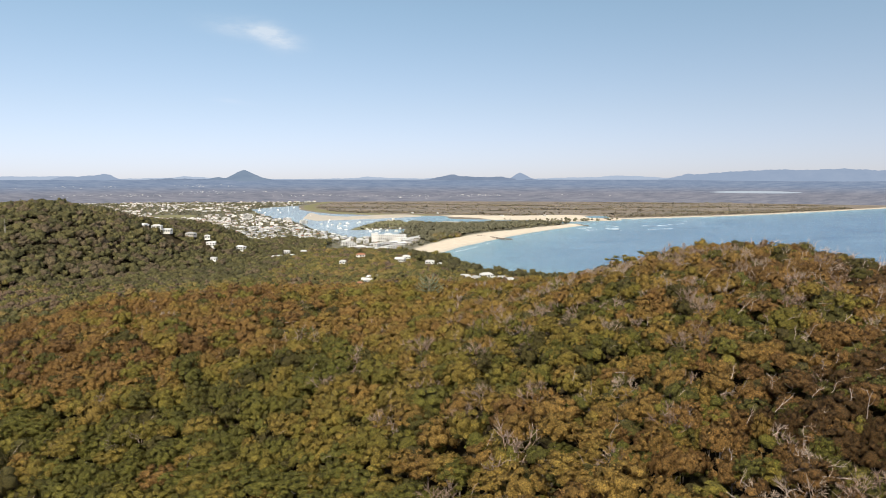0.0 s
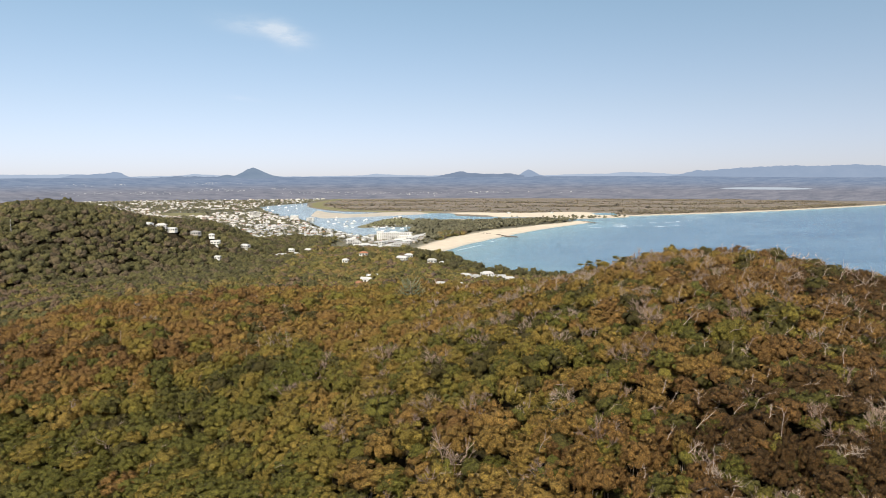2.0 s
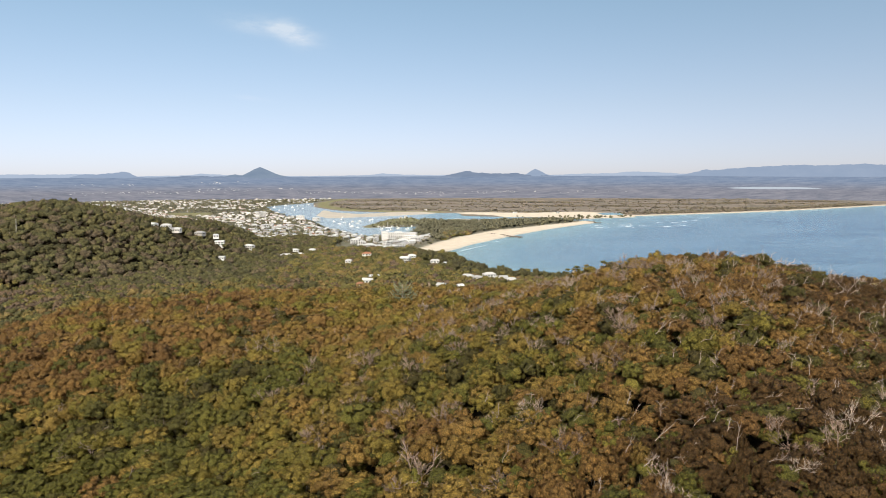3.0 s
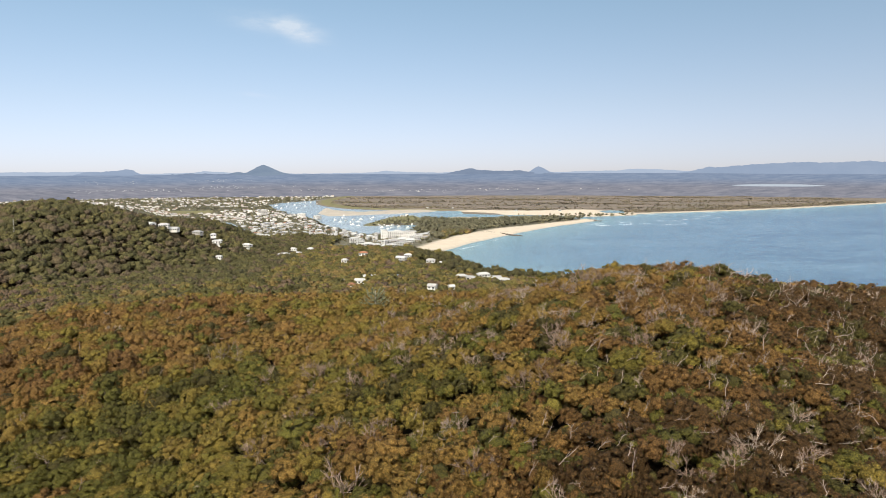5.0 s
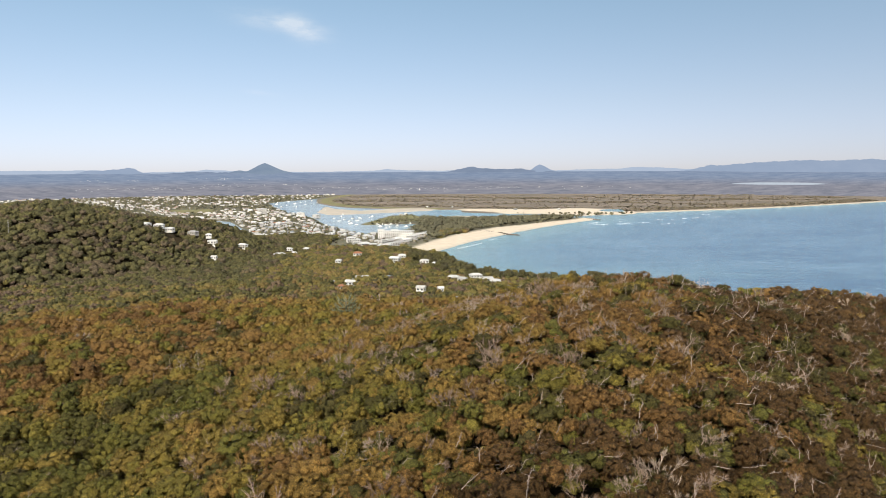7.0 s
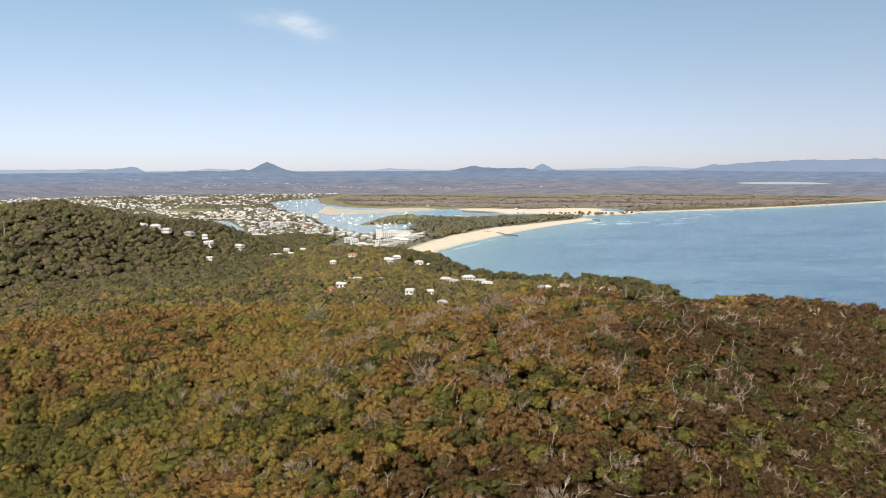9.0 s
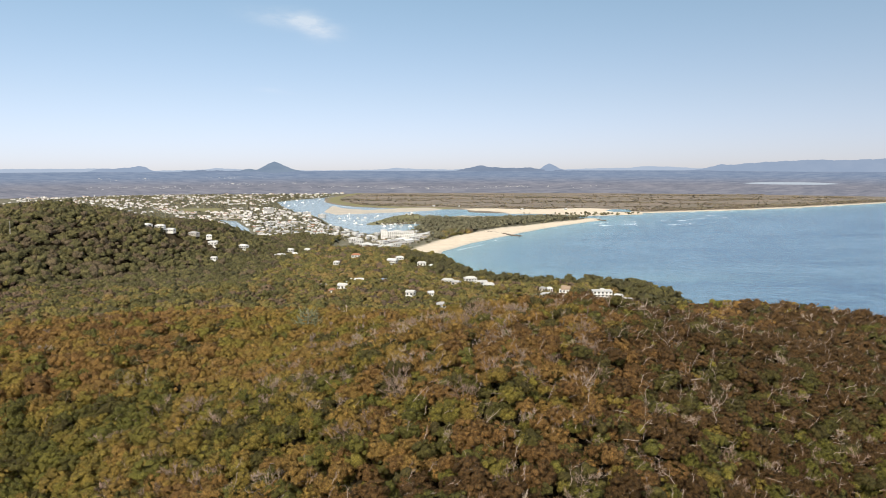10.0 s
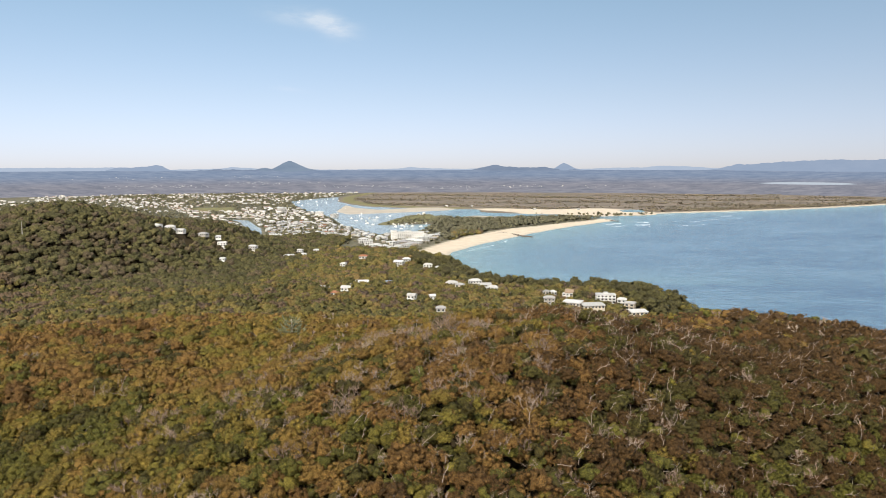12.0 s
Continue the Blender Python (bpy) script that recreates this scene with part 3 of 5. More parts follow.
# ---- trees ----
GOLD = (1 + 5 ** 0.5) / 2
ICO_V = np.array([(-1, GOLD, 0), (1, GOLD, 0), (-1, -GOLD, 0), (1, -GOLD, 0), (0, -1, GOLD), (0, 1, GOLD), (0, -1, -GOLD), (0, 1, -GOLD), (GOLD, 0, -1), (GOLD, 0, 1), (-GOLD, 0, -1), (-GOLD, 0, 1)]) / math.hypot(1, GOLD)
ICO_F = np.array([(0, 11, 5), (0, 5, 1), (0, 1, 7), (0, 7, 10), (0, 10, 11), (1, 5, 9), (5, 11, 4), (11, 10, 2), (10, 7, 6), (7, 1, 8),
                  (3, 9, 4), (3, 4, 2), (3, 2, 6), (3, 6, 8), (3, 8, 9), (4, 9, 5), (2, 4, 11), (6, 2, 10), (8, 6, 7), (9, 8, 1)])


def lump(rng, way, reach=-0.25):
    """The outward part of a rough round mass, turned at random."""
    q = np.linalg.qr(rng.normal(size=(3, 3)))[0]
    q = q * np.sign(np.linalg.det(q))
    v = ICO_V @ q.T
    f = ICO_F[v[ICO_F].mean(1) @ way > reach]
    used = np.unique(f)
    remap_ = np.zeros(len(v), int)
    remap_[used] = np.arange(len(used))
    return v[used], remap_[f]


def crown_shape(rng, lobes, leaves, leaf, flat=0.85, jag=0.3, core=0.62, reach=1.05, plump=1.15):
    """A crown one metre in radius: rounded heads of foliage over a domed middle, small leaf sprays on them. Returns vertices, triangles and the ways the boughs face."""
    V, F, N, count = [], [], [], 0
    up = np.array([0, 0, 1.0])
    heads = []
    for i in range(lobes):
        a = 2.39996 * i + rng.uniform(-0.4, 0.4)
        tip = math.acos(1 - reach * (i + 0.5) / lobes) * rng.uniform(0.9, 1.08)
        size = rng.uniform(0.7, 1.3) * plump / math.sqrt(lobes + 0.6)
        out = max(1 - size * 0.75, 0.25) * rng.uniform(0.88, 1.12)
        heads.append((out * np.array([math.sin(tip) * math.cos(a), math.sin(tip) * math.sin(a), math.cos(tip) * flat * rng.uniform(0.9, 1.1)]), size))
    if core:
        cv, cf = lump(rng, up, -0.6)
        V.append(cv * core * np.array([1, 1, flat]) * (1 + rng.uniform(-0.1, 0.1, (len(cv), 1))))
        N.append(cv)
        F.append(cf)
        count += len(cv)
    for c, size in heads:
        way = c / (np.linalg.norm(c) + 1e-6)
        bv, bf = lump(rng, way + 0.2 * up)
        V.append(bv * (1 + rng.uniform(-jag, jag, (len(bv), 1))) * size * np.array([0.8, 0.8, 0.68]) + c)
        N.append(bv)
        F.append(bf + count)
        count += len(bv)
    if leaves:
        share = np.array([s * s for _, s in heads])
        pick = rng.choice(lobes, leaves, p=share / share.sum())
        cs, ss = np.array([heads[i][0] for i in pick]), np.array([heads[i][1] for i in pick])
        ways = cs / (np.linalg.norm(cs, axis=1, keepdims=True) + 1e-6)
        d = rng.normal(size=(leaves, 3))
        d /= np.linalg.norm(d, axis=1, keepdims=True)
        back = (d * ways).sum(1, keepdims=True)
        d = np.where(back < -0.25, d - 2 * back * ways, d)
        pos = cs + d * (ss * rng.uniform(0.8, 1.25, leaves))[:, None] * np.array([1, 1, 0.85])
        nrm = d + 0.65 * rng.normal(size=(leaves, 3))
        nrm /= np.linalg.norm(nrm, axis=1, keepdims=True)
        t = np.cross(nrm, rng.normal(size=(leaves, 3)))
        t /= np.linalg.norm(t, axis=1, keepdims=True)
        q = np.cross(nrm, t)
        sz = (leaf * rng.uniform(0.55, 1.4, leaves))[:, None]
        for ct, cq in ((1.05, 0.0), (-0.6, 0.75), (-0.55, -0.75)):
            V.append(pos + t * ct * sz + q * cq * sz)
            N.append(d + 0.75 * (nrm - d))
        F.append(np.stack([count + np.arange(leaves) + k * leaves for k in range(3)], -1))
    V, N = np.concatenate(V), np.concatenate(N)
    whole = V + np.array([0, 0, 0.25])
    N = np.array([0, 0, 0.15]) + 0.75 * N + 0.4 * whole / np.linalg.norm(whole, axis=1, keepdims=True)
    return V, np.concatenate(F), N / np.linalg.norm(N, axis=1, keepdims=True)


def twig_shape(rng, twigs, thick):
    """A leafless crown: a stem that forks again and again into fine rising branchlets."""
    V, F = [], []

    def grow(foot, way, length, wide, depth):
        tip = foot + way * length
        side = np.cross(way, rng.normal(size=3))
        side *= wide / (np.linalg.norm(side) + 1e-6)
        k = len(V)
        V.extend([foot - side, foot + side, tip + side * 0.5, tip - side * 0.5])
        F.extend([(k, k + 1, k + 2), (k, k + 2, k + 3)])
        if depth == 0 or len(F) > twigs * 2:
            return
        for _ in range(3 if depth > 1 else 8):
            d = way + rng.normal(size=3) * 0.48 + np.array([0, 0, 0.12])
            grow(tip - way * length * rng.uniform(0, 0.3), d / np.linalg.norm(d), length * rng.uniform(0.55, 0.85), wide * 0.76, depth - 1)
    for i in range(3):
        a = 2.1 * i + rng.uniform(-0.5, 0.5)
        d = np.array([math.cos(a) * 0.45, math.sin(a) * 0.45, 1.0])
        grow(np.array([0, 0, -1.1]), d / np.linalg.norm(d), rng.uniform(0.6, 0.8), thick * 2.4, 3)
    return np.array(V), np.array(F), np.array(V)


def tube(path, radii, sides=5):
    """A tapering limb along a path of points. Returns vertices and triangles."""
    path = np.asarray(path, float)
    V, F = [], []
    for i, (p, r) in enumerate(zip(path, radii)):
        d = path[min(i + 1, len(path) - 1)] - path[max(i - 1, 0)]
        d /= np.linalg.norm(d) + 1e-9
        u = np.cross(d, (0.3, 0.9, 0.1) if abs(d[2]) > 0.8 else (0, 0, 1))
        u /= np.linalg.norm(u)
        w = np.cross(d, u)
        for k in range(sides):
            a = 6.28318 * k / sides
            V.append(p + r * (math.cos(a) * u + math.sin(a) * w))
    for i in range(len(path) - 1):
        for k in range(sides):
            a, b_ = i * sides + k, i * sides + (k + 1) % sides
            F += [(a, b_, b_ + sides), (a, b_ + sides, a + sides)]
    return np.array(V), np.array(F)


def join(pieces):
    V, F, base = [], [], 0
    for v, f in pieces:
        V.append(v)
        F.append(f + base)
        base += len(v)
    return np.concatenate(V), np.concatenate(F)


def limb_path(rng, start, direction, length, bends, wander=0.25, lift=0.15):
    d = np.array(direction, float)
    d /= np.linalg.norm(d)
    pts = [np.array(start, float)]
    for _ in range(bends):
        d = d + rng.normal(size=3) * wander + np.array([0, 0, lift])
        d /= np.linalg.norm(d)
        pts.append(pts[-1] + d * length / bends)
    return pts


def limbs_shape(rng, tall, wide, thick, count, forks, sides=4, splay=1.0, wander=0.25):
    """Bare limbs forking from a trunk's head: main limbs, each with lesser ones."""
    pieces = []
    for i in range(count):
        a = 2.39996 * i + rng.uniform(-0.5, 0.5)
        at = tall * rng.uniform(0.35, 0.8)
        path = limb_path(rng, (0, 0, at), (math.cos(a) * splay, math.sin(a) * splay, rng.uniform(0.5, 1.3)), wide * rng.uniform(0.75, 1.25), 5, wander)
        pieces.append(tube(path, np.linspace(thick, thick * 0.35, 6), sides))
        for _ in range(forks):
            k = rng.integers(1, 5)
            d = path[k] - path[k - 1]
            sub = limb_path(rng, path[k], d / np.linalg.norm(d) + rng.normal(size=3) * 0.7 + np.array([0, 0, 0.2]), wide * rng.uniform(0.3, 0.6), 3, wander)
            pieces.append(tube(sub, np.linspace(thick * 0.5, thick * 0.18, 4), 3))
    return join(pieces)


def merged(templates, which, xyz, size, turn, tone, squash=None):
    """Many trees from a few shapes in one mesh: returns vertices, triangles, tones and bough directions."""
    V, F, T, N, base = [], [], [], [], 0
    squash = np.ones(len(which)) if squash is None else squash
    for k, (tv, tf, tn) in enumerate(templates):
        sel = np.flatnonzero(which == k)
        if not len(sel):
            continue
        c, s = np.cos(turn[sel])[:, None], np.sin(turn[sel])[:, None]
        x = (tv[None, :, 0] * c - tv[None, :, 1] * s) * size[sel][:, None] + xyz[sel, 0][:, None]
        y = (tv[None, :, 0] * s + tv[None, :, 1] * c) * size[sel][:, None] + xyz[sel, 1][:, None]
        z = tv[None, :, 2] * (size[sel] * squash[sel])[:, None] + xyz[sel, 2][:, None]
        V.append(np.stack([x, y, z], -1).reshape(-1, 3))
        F.append((tf[None] + (np.arange(len(sel)) * len(tv))[:, None, None]).reshape(-1, 3) + base)
        N.append(np.stack([tn[None, :, 0] * c - tn[None, :, 1] * s, tn[None, :, 0] * s + tn[None, :, 1] * c, np.broadcast_to(tn[None, :, 2], x.shape)], -1).reshape(-1, 3))
        T.append(np.repeat(tone[sel], len(tv)))
        base += len(sel) * len(tv)
    return np.concatenate(V), np.concatenate(F), np.concatenate(T), np.concatenate(N)


def scatter(x0, x1, y0, y1, step, seed):
    """Uneven spots about step metres apart."""
    rng = np.random.default_rng(seed)
    gx, gy = np.meshgrid(np.arange(x0, x1, step), np.arange(y0, y1, step * 0.87), indexing="ij")
    gx = gx + (np.arange(gx.shape[1]) % 2) * step / 2
    return (gx + rng.uniform(-0.38, 0.38, gx.shape) * step).ravel(), (gy + rng.uniform(-0.38, 0.38, gy.shape) * step).ravel()


def in_sector(x, y, side=0.0):
    return (x > np.minimum(-0.625 * y, 77 - 0.735 * y) - 10 - side) & (x < 0.55 * y + 90 + side)


def species_and_shade(x, y, rng):
    """Tree tone by place: kinds from dark green through olive to red-brown, with slope shade put into the tone."""
    patch = 0.5 + 0.32 * ripple(x, y, 17, 0.7) + 0.22 * ripple(x, y, 46, 3.1)
    # slope shade is put into the tone: darker on the right flank and foot
    dry_and_shade = -0.13 * np.exp(-((x - 32) / 34) ** 2 - ((y - 160) / 48) ** 2) + (1 - smooth(x, -75, -25)) * smooth(y, 175, 215) * (1 - smooth(y, 330, 420)) * 0.2 + smooth(x, -60, 70) * 0.08 + smooth(x, 15, 55) * 0.07 - smooth(y, 200, 250) * 0.07 + smooth(x - 0.15 * y, -5, 35) * 0.06 + (1 - smooth(x, -70, 5)) * smooth(y, 175, 225) * (1 - smooth(y, 330, 420)) * 0.09 + smooth(x, 72, 125) * 0.52 + smooth(x, 60, 100) * (1 - smooth(y, 140, 185)) * 0.16 + smooth(x, 25, 55) * (1 - smooth(y, 94, 118)) * 0.55 + smooth(y, 190, 260) * (1 - smooth(y, 330, 420)) * 0.04 - (1 - smooth(x, -45, 5)) * (1 - smooth(y, 165, 210)) * 0.27
    far_green = smooth(y + 40 * rng.normal(size=len(x)), 290, 420)
    fresh = rng.uniform(size=len(x)) < 0.10 + 0.12 * (ripple(x, y, 12, 2.6) > 0.3)
    # extra dark-toned trees deepen the shade on the seaward flank
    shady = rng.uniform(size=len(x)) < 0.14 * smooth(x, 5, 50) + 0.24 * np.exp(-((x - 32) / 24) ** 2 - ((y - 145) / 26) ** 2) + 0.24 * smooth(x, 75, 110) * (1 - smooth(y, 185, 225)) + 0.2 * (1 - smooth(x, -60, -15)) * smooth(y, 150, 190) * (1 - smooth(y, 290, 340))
    t = np.where(fresh & (x < 150 - 80 * rng.uniform(size=len(x))), 0.2 + 0.2 * rng.uniform(size=len(x)), 0.235 + 0.44 * patch + dry_and_shade + rng.normal(size=len(x)) * 0.11)
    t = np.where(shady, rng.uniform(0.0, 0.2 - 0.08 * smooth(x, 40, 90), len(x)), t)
    t = t * (1 - far_green) + np.where(rng.uniform(size=len(x)) < 0.1 + 0.16 * (patch > 0.6) + 0.13 * smooth(-x, 230, 420), rng.uniform(0.8, 1.0, len(x)), 0.14 + 0.2 * patch + 0.05 * smooth(x, -250, -50) + rng.normal(size=len(x)) * 0.1) * far_green
    return np.clip(t, 0.03, 1.0)


rng = np.random.default_rng(11)
# broad crowns on the sheltered side, smaller and closer ones towards the sea
lx, ly = scatter(-340, 400, 40, 235, 5.2, 5)
sx, sy = scatter(-340, 400, 40, 235, 3.45, 25)
edge = 14.0
lee, sea = lx + 16 * ripple(lx, ly, 24, 1.2) < edge, sx + 16 * ripple(sx, sy, 24, 1.2) >= edge
ox, oy = scatter(-340, 440, 235, 430, 5.1, 15)
nx, ny = np.r_[lx[lee], sx[sea], ox], np.r_[ly[lee], sy[sea], oy]
bushy = np.r_[np.zeros(lee.sum()), np.ones(sea.sum()), np.zeros(len(ox))]
ok = in_sector(nx, ny) & (shore(nx, ny) > 8)
nx, ny, bushy = nx[ok], ny[ok], bushy[ok]
gap = ripple(nx, ny, 9.0, 5.0) + 0.6 * rng.normal(size=len(nx))
keep = (gap < 1.5) & (np.hypot(nx - CENTRE, ny) > 45)
nx, ny, bushy = nx[keep], ny[keep], bushy[keep]
n_tone = species_and_shade(nx, ny, rng)
n_size = (3.5 - 1.35 * bushy + 0.45 * ripple(nx, ny, 13.0, 1.0) + rng.normal(size=len(nx)) * (0.75 - 0.3 * bushy)).clip(1.3, 5.2)
n_ground = ground_height(nx, ny)
n_top = n_ground + stand_height(nx, ny) - 0.5 + rng.normal(size=len(nx)) * 0.95 + 0.45 * (n_size - 3.0) + 0.7 * ripple(nx, ny, 11.0, 4.0)
n_turn = rng.uniform(0, 6.283, len(nx))


def near_rim(x):
    """The foot of the hillside that lies open below the flight line."""
    return 84 + 0.62 * np.maximum(0, 48 - x) + 0.9 * np.maximum(0, x - 62)


n_depth = ny - near_rim(nx)
n_dist = np.hypot(nx - 45, ny - 10)
bare = rng.uniform(size=len(nx)) < 0.015 + (0.11 + 0.34 * smooth(ripple(nx, ny, 19.0, 8.0), 0.15, 0.75)) * smooth(nx, -25, 15) * (1 - 0.6 * smooth(nx, 75, 110))

# the stretch of hillside right below: every tree a thing of its own
fore = n_depth > -18
open_slope = (n_depth > -8) & ~bare
near_cut = np.sort(n_depth[open_slope])[285]
single = open_slope & (n_depth <= near_cut)

shape_rng = np.random.default_rng(3)
near_shapes = [crown_shape(shape_rng, 26, 1300, 0.05, reach=1.3) for _ in range(8)]
mid_shapes = [crown_shape(shape_rng, 18, 520, 0.06, reach=1.3) for _ in range(8)]
hill_shapes = [crown_shape(shape_rng, 12, 290, 0.072, reach=1.3) for _ in range(8)]
ridge_shapes = [crown_shape(shape_rng, 8, 30, 0.11, reach=1.3) for _ in range(8)]
broad_shapes = [crown_shape(shape_rng, 7, 14, 0.13, reach=1.3) for _ in range(8)]
far_shapes = [crown_shape(shape_rng, 5, 18, 0.13, reach=1.3, core=0.75) for _ in range(10)]
tuft_shapes = [crown_shape(shape_rng, 1, 4, 0.25, jag=0.3, core=0) for _ in range(8)]
understorey_shapes = [crown_shape(shape_rng, 4, 12, 0.16, reach=1.3) for _ in range(8)]
twig_shapes = [twig_shape(shape_rng, 330, 0.0105) for _ in range(6)]
sparse_twigs = [twig_shape(shape_rng, 36, 0.026) for _ in range(6)]


def forest(name, label, shapes, sel, x, y, z, size, turn, tone, mat, squash=None):
    k = np.random.default_rng(len(x)).integers(0, len(shapes), len(x))
    xyz = np.stack([x, y, z], -1)
    v, f, t, nb = merged(shapes, k[sel], xyz[sel], size[sel], turn[sel], tone[sel], None if squash is None else squash[sel])
    return tagged(new(name, np_mesh(name, v, f, [mat], {"tone": t}, nb, flat=False)), label, "forest", kind="stuff")



def sheltered(x, y, z):
    """True where the near ridge stands between the trees and the flight line."""
    seen = np.zeros(len(x), bool)
    for ex, ez in ((0.0, 142.0), (40.0, 153.0), (78.0, 165.0)):
        hidden = np.zeros(len(x), bool)
        for k in np.linspace(0.12, 0.96, 26):
            px, py = ex + (x - ex) * k, y * k
            hidden |= (tree_tops(px, py) - 1.5 > ez + (z + 2.0 - ez) * k) & (py < 430) & (y - py > 14)
        seen |= ~hidden
    return ~seen


# crown middle sits a crown's height under the tree top
n_squash = rng.uniform(0.8, 1.15, len(nx))
n_mid = n_top - n_size * 0.72 * n_squash
lost = sheltered(nx, ny, n_top) & ~single & fore
rest = ~single & ~bare & ~lost
forest("sheltered_slope_forest", "olive crowns on the lee side of the ridge", tuft_shapes, lost & ~bare, nx, ny, n_mid, n_size, n_turn, n_tone, leaf_mat, n_squash)
mid_stretch = fore & (n_depth < 62) & (ny < 235)
forest("hillside_forest", "dense olive and brown eucalypt crowns on the slope", mid_shapes, rest & mid_stretch, nx, ny, n_mid, n_size, n_turn, n_tone, leaf_mat, n_squash)
forest("ridge_forest", "dense olive and brown eucalypt crowns along the ridge", hill_shapes, rest & fore & ~mid_stretch & (ny < 235), nx, ny, n_mid, n_size * 1.02, n_turn, n_tone, leaf_mat, n_squash)
forest("slope_foot_forest", "olive eucalypt crowns at the foot of the slope", far_shapes, ~fore & ~bare, nx, ny, n_mid, n_size, n_turn, n_tone, leaf_mat, n_squash)
forest("regrowth", "low green and brown bushes under leafless trees", hill_shapes, bare & fore, nx, ny, n_mid - 1.1, n_size * 0.85, n_turn, np.clip(n_tone - 0.08, 0, 1), leaf_mat, n_squash)
forest("ridge_back_forest", "olive eucalypt crowns behind the ridge", hill_shapes, rest & (ny >= 235) & (ny < 310), nx, ny, n_mid, n_size * 1.02, n_turn, n_tone, leaf_mat, n_squash)
forest("back_slope_forest", "olive crowns on the back of the ridge", ridge_shapes, rest & (ny >= 310) & ((nx > 60) | (rng.uniform(size=len(nx)) < 0.75)), nx, ny, n_mid, n_size * 1.1, n_turn, n_tone, leaf_mat, n_squash)
scrub_tone = rng.uniform(0, 1, len(nx))
forest("leafless_scrub", "pinkish grey leafless crowns among green trees", twig_shapes, bare & fore & (n_dist < 210), nx, ny, n_top - n_size * 0.3, n_size * 1.3, n_turn, scrub_tone, twig_mat, n_squash * 1.05)
forest("leafless_ridge_scrub", "grey leafless crowns along the ridge", sparse_twigs, bare & (n_dist >= 210), nx, ny, n_top - n_size * 0.3, n_size * 1.3, n_turn, scrub_tone, twig_mat, n_squash * 1.1)


# shrub tones are kept dark, putting the shade of the gaps into their colour
ux, uy = scatter(-300, 330, 55, 200, 3.3, 16)
ok = in_sector(ux, uy) & (shore(ux, uy) > 8) & (uy > near_rim(ux) - 16)
ux, uy = ux[ok], uy[ok]
u_size = rng.uniform(1.2, 2.3, len(ux))
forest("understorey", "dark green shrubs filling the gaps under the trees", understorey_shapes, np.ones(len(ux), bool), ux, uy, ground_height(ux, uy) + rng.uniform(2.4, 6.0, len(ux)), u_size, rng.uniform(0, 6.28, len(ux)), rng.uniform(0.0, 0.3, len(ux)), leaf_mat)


def stand(makers_, begun_, k, m):
    """Puts the first of a kind in its place, and copies of it after that."""
    if k in begun_:
        copy_thing(makers_[k], m @ Matrix.Diagonal((*(1 / v for v in makers_[k].scale), 1)))
    else:
        begun_.add(k)
        makers_[k].matrix_basis = m
        bpy.context.view_layer.update()


def tree_thing(k):
    """One eucalypt: a forking pale trunk with limbs, and a crown of leaf sprays."""
    r = np.random.default_rng(40 + k)
    tone = (0.22, 0.36, 0.44, 0.51, 0.58, 0.66, 0.80, 1.0)[k]
    words = ("dark green", "mid green", "bright green", "yellow-green", "olive", "brownish olive", "olive brown", "dark brown")[k]
    ob = tagged(new("tree"), f"{words} eucalypt with a rounded crown on the slope", "tree", group="trees on the near slope")
    lean = r.normal(size=2) * 0.3
    v, f = tube([(0, 0, -0.6), (lean[0] * 0.4, lean[1] * 0.4, 2.5), (lean[0], lean[1], 5.0), (lean[0] * 0.6, lean[1] * 0.6, 6.6)], (0.15, 0.12, 0.09, 0.05), 6)
    v, f = join([(v, f), limbs_shape(r, 6.0, 2.3, 0.055, 5, 1)])
    trunk = new("trunk", np_mesh("trunk", v, f, [bark_mat], flat=False))
    trunk.parent = ob
    v, f, nb = near_shapes[k]
    v = v * 2.8 + np.array([0, 0, 5.8])
    crown = new("crown", np_mesh("crown", v, f, [leaf_mat], {"tone": np.full(len(v), tone)}, nb, flat=False))
    crown.parent = ob
    return ob


makers = [tree_thing(k) for k in range(8)]
TONES = np.array((0.22, 0.36, 0.44, 0.51, 0.58, 0.66, 0.80, 1.0))
first = set()
for i in np.flatnonzero(single):
    k = int(np.abs(TONES - n_tone[i] - rng.normal() * 0.05).argmin())
    s = float(n_size[i] / 2.8)
    tall = float(n_top[i] - n_ground[i]) / 8.0
    m = pose(nx[i], ny[i], n_ground[i], 0, 0, math.degrees(n_turn[i])) @ Matrix.Diagonal((s, s, tall, 1))
    stand(makers, first, k, m)
for k in range(8):
    if k not in first:
        makers[k].matrix_basis = pose(-40 + 6 * k, 78, float(ground_height(np.array([-40.0 + 6 * k]), np.array([78.0]))[0]))

# forest behind the flight line, never seen close
bx, by = scatter(-330, 400, -320, 75, 15.0, 8)
cx, cy = scatter(-110, 190, -130, 110, 5.6, 18)
close = (np.hypot(cx - CENTRE, cy) < 125) & ~(in_sector(cx, cy) & (np.hypot(cx - CENTRE, cy) > 45))
cx, cy = cx[close], cy[close]
ok = ~in_sector(bx, by, 16) & (shore(bx, by) > 12) & (np.hypot(bx - CENTRE, by) < 330) & (np.hypot(bx - CENTRE, by) > 125)
bx, by = bx[ok], by[ok]
bsz = rng.uniform(6.5, 9.5, len(bx))
forest("forest_behind", "olive eucalypt forest behind the flight line", far_shapes, np.ones(len(bx), bool), bx, by, ground_height(bx, by) + stand_height(bx, by) - 0.6 * bsz, bsz, rng.uniform(0, 6.28, len(bx)), species_and_shade(bx, by, rng), leaf_mat)

csz = rng.uniform(2.6, 4.2, len(cx))
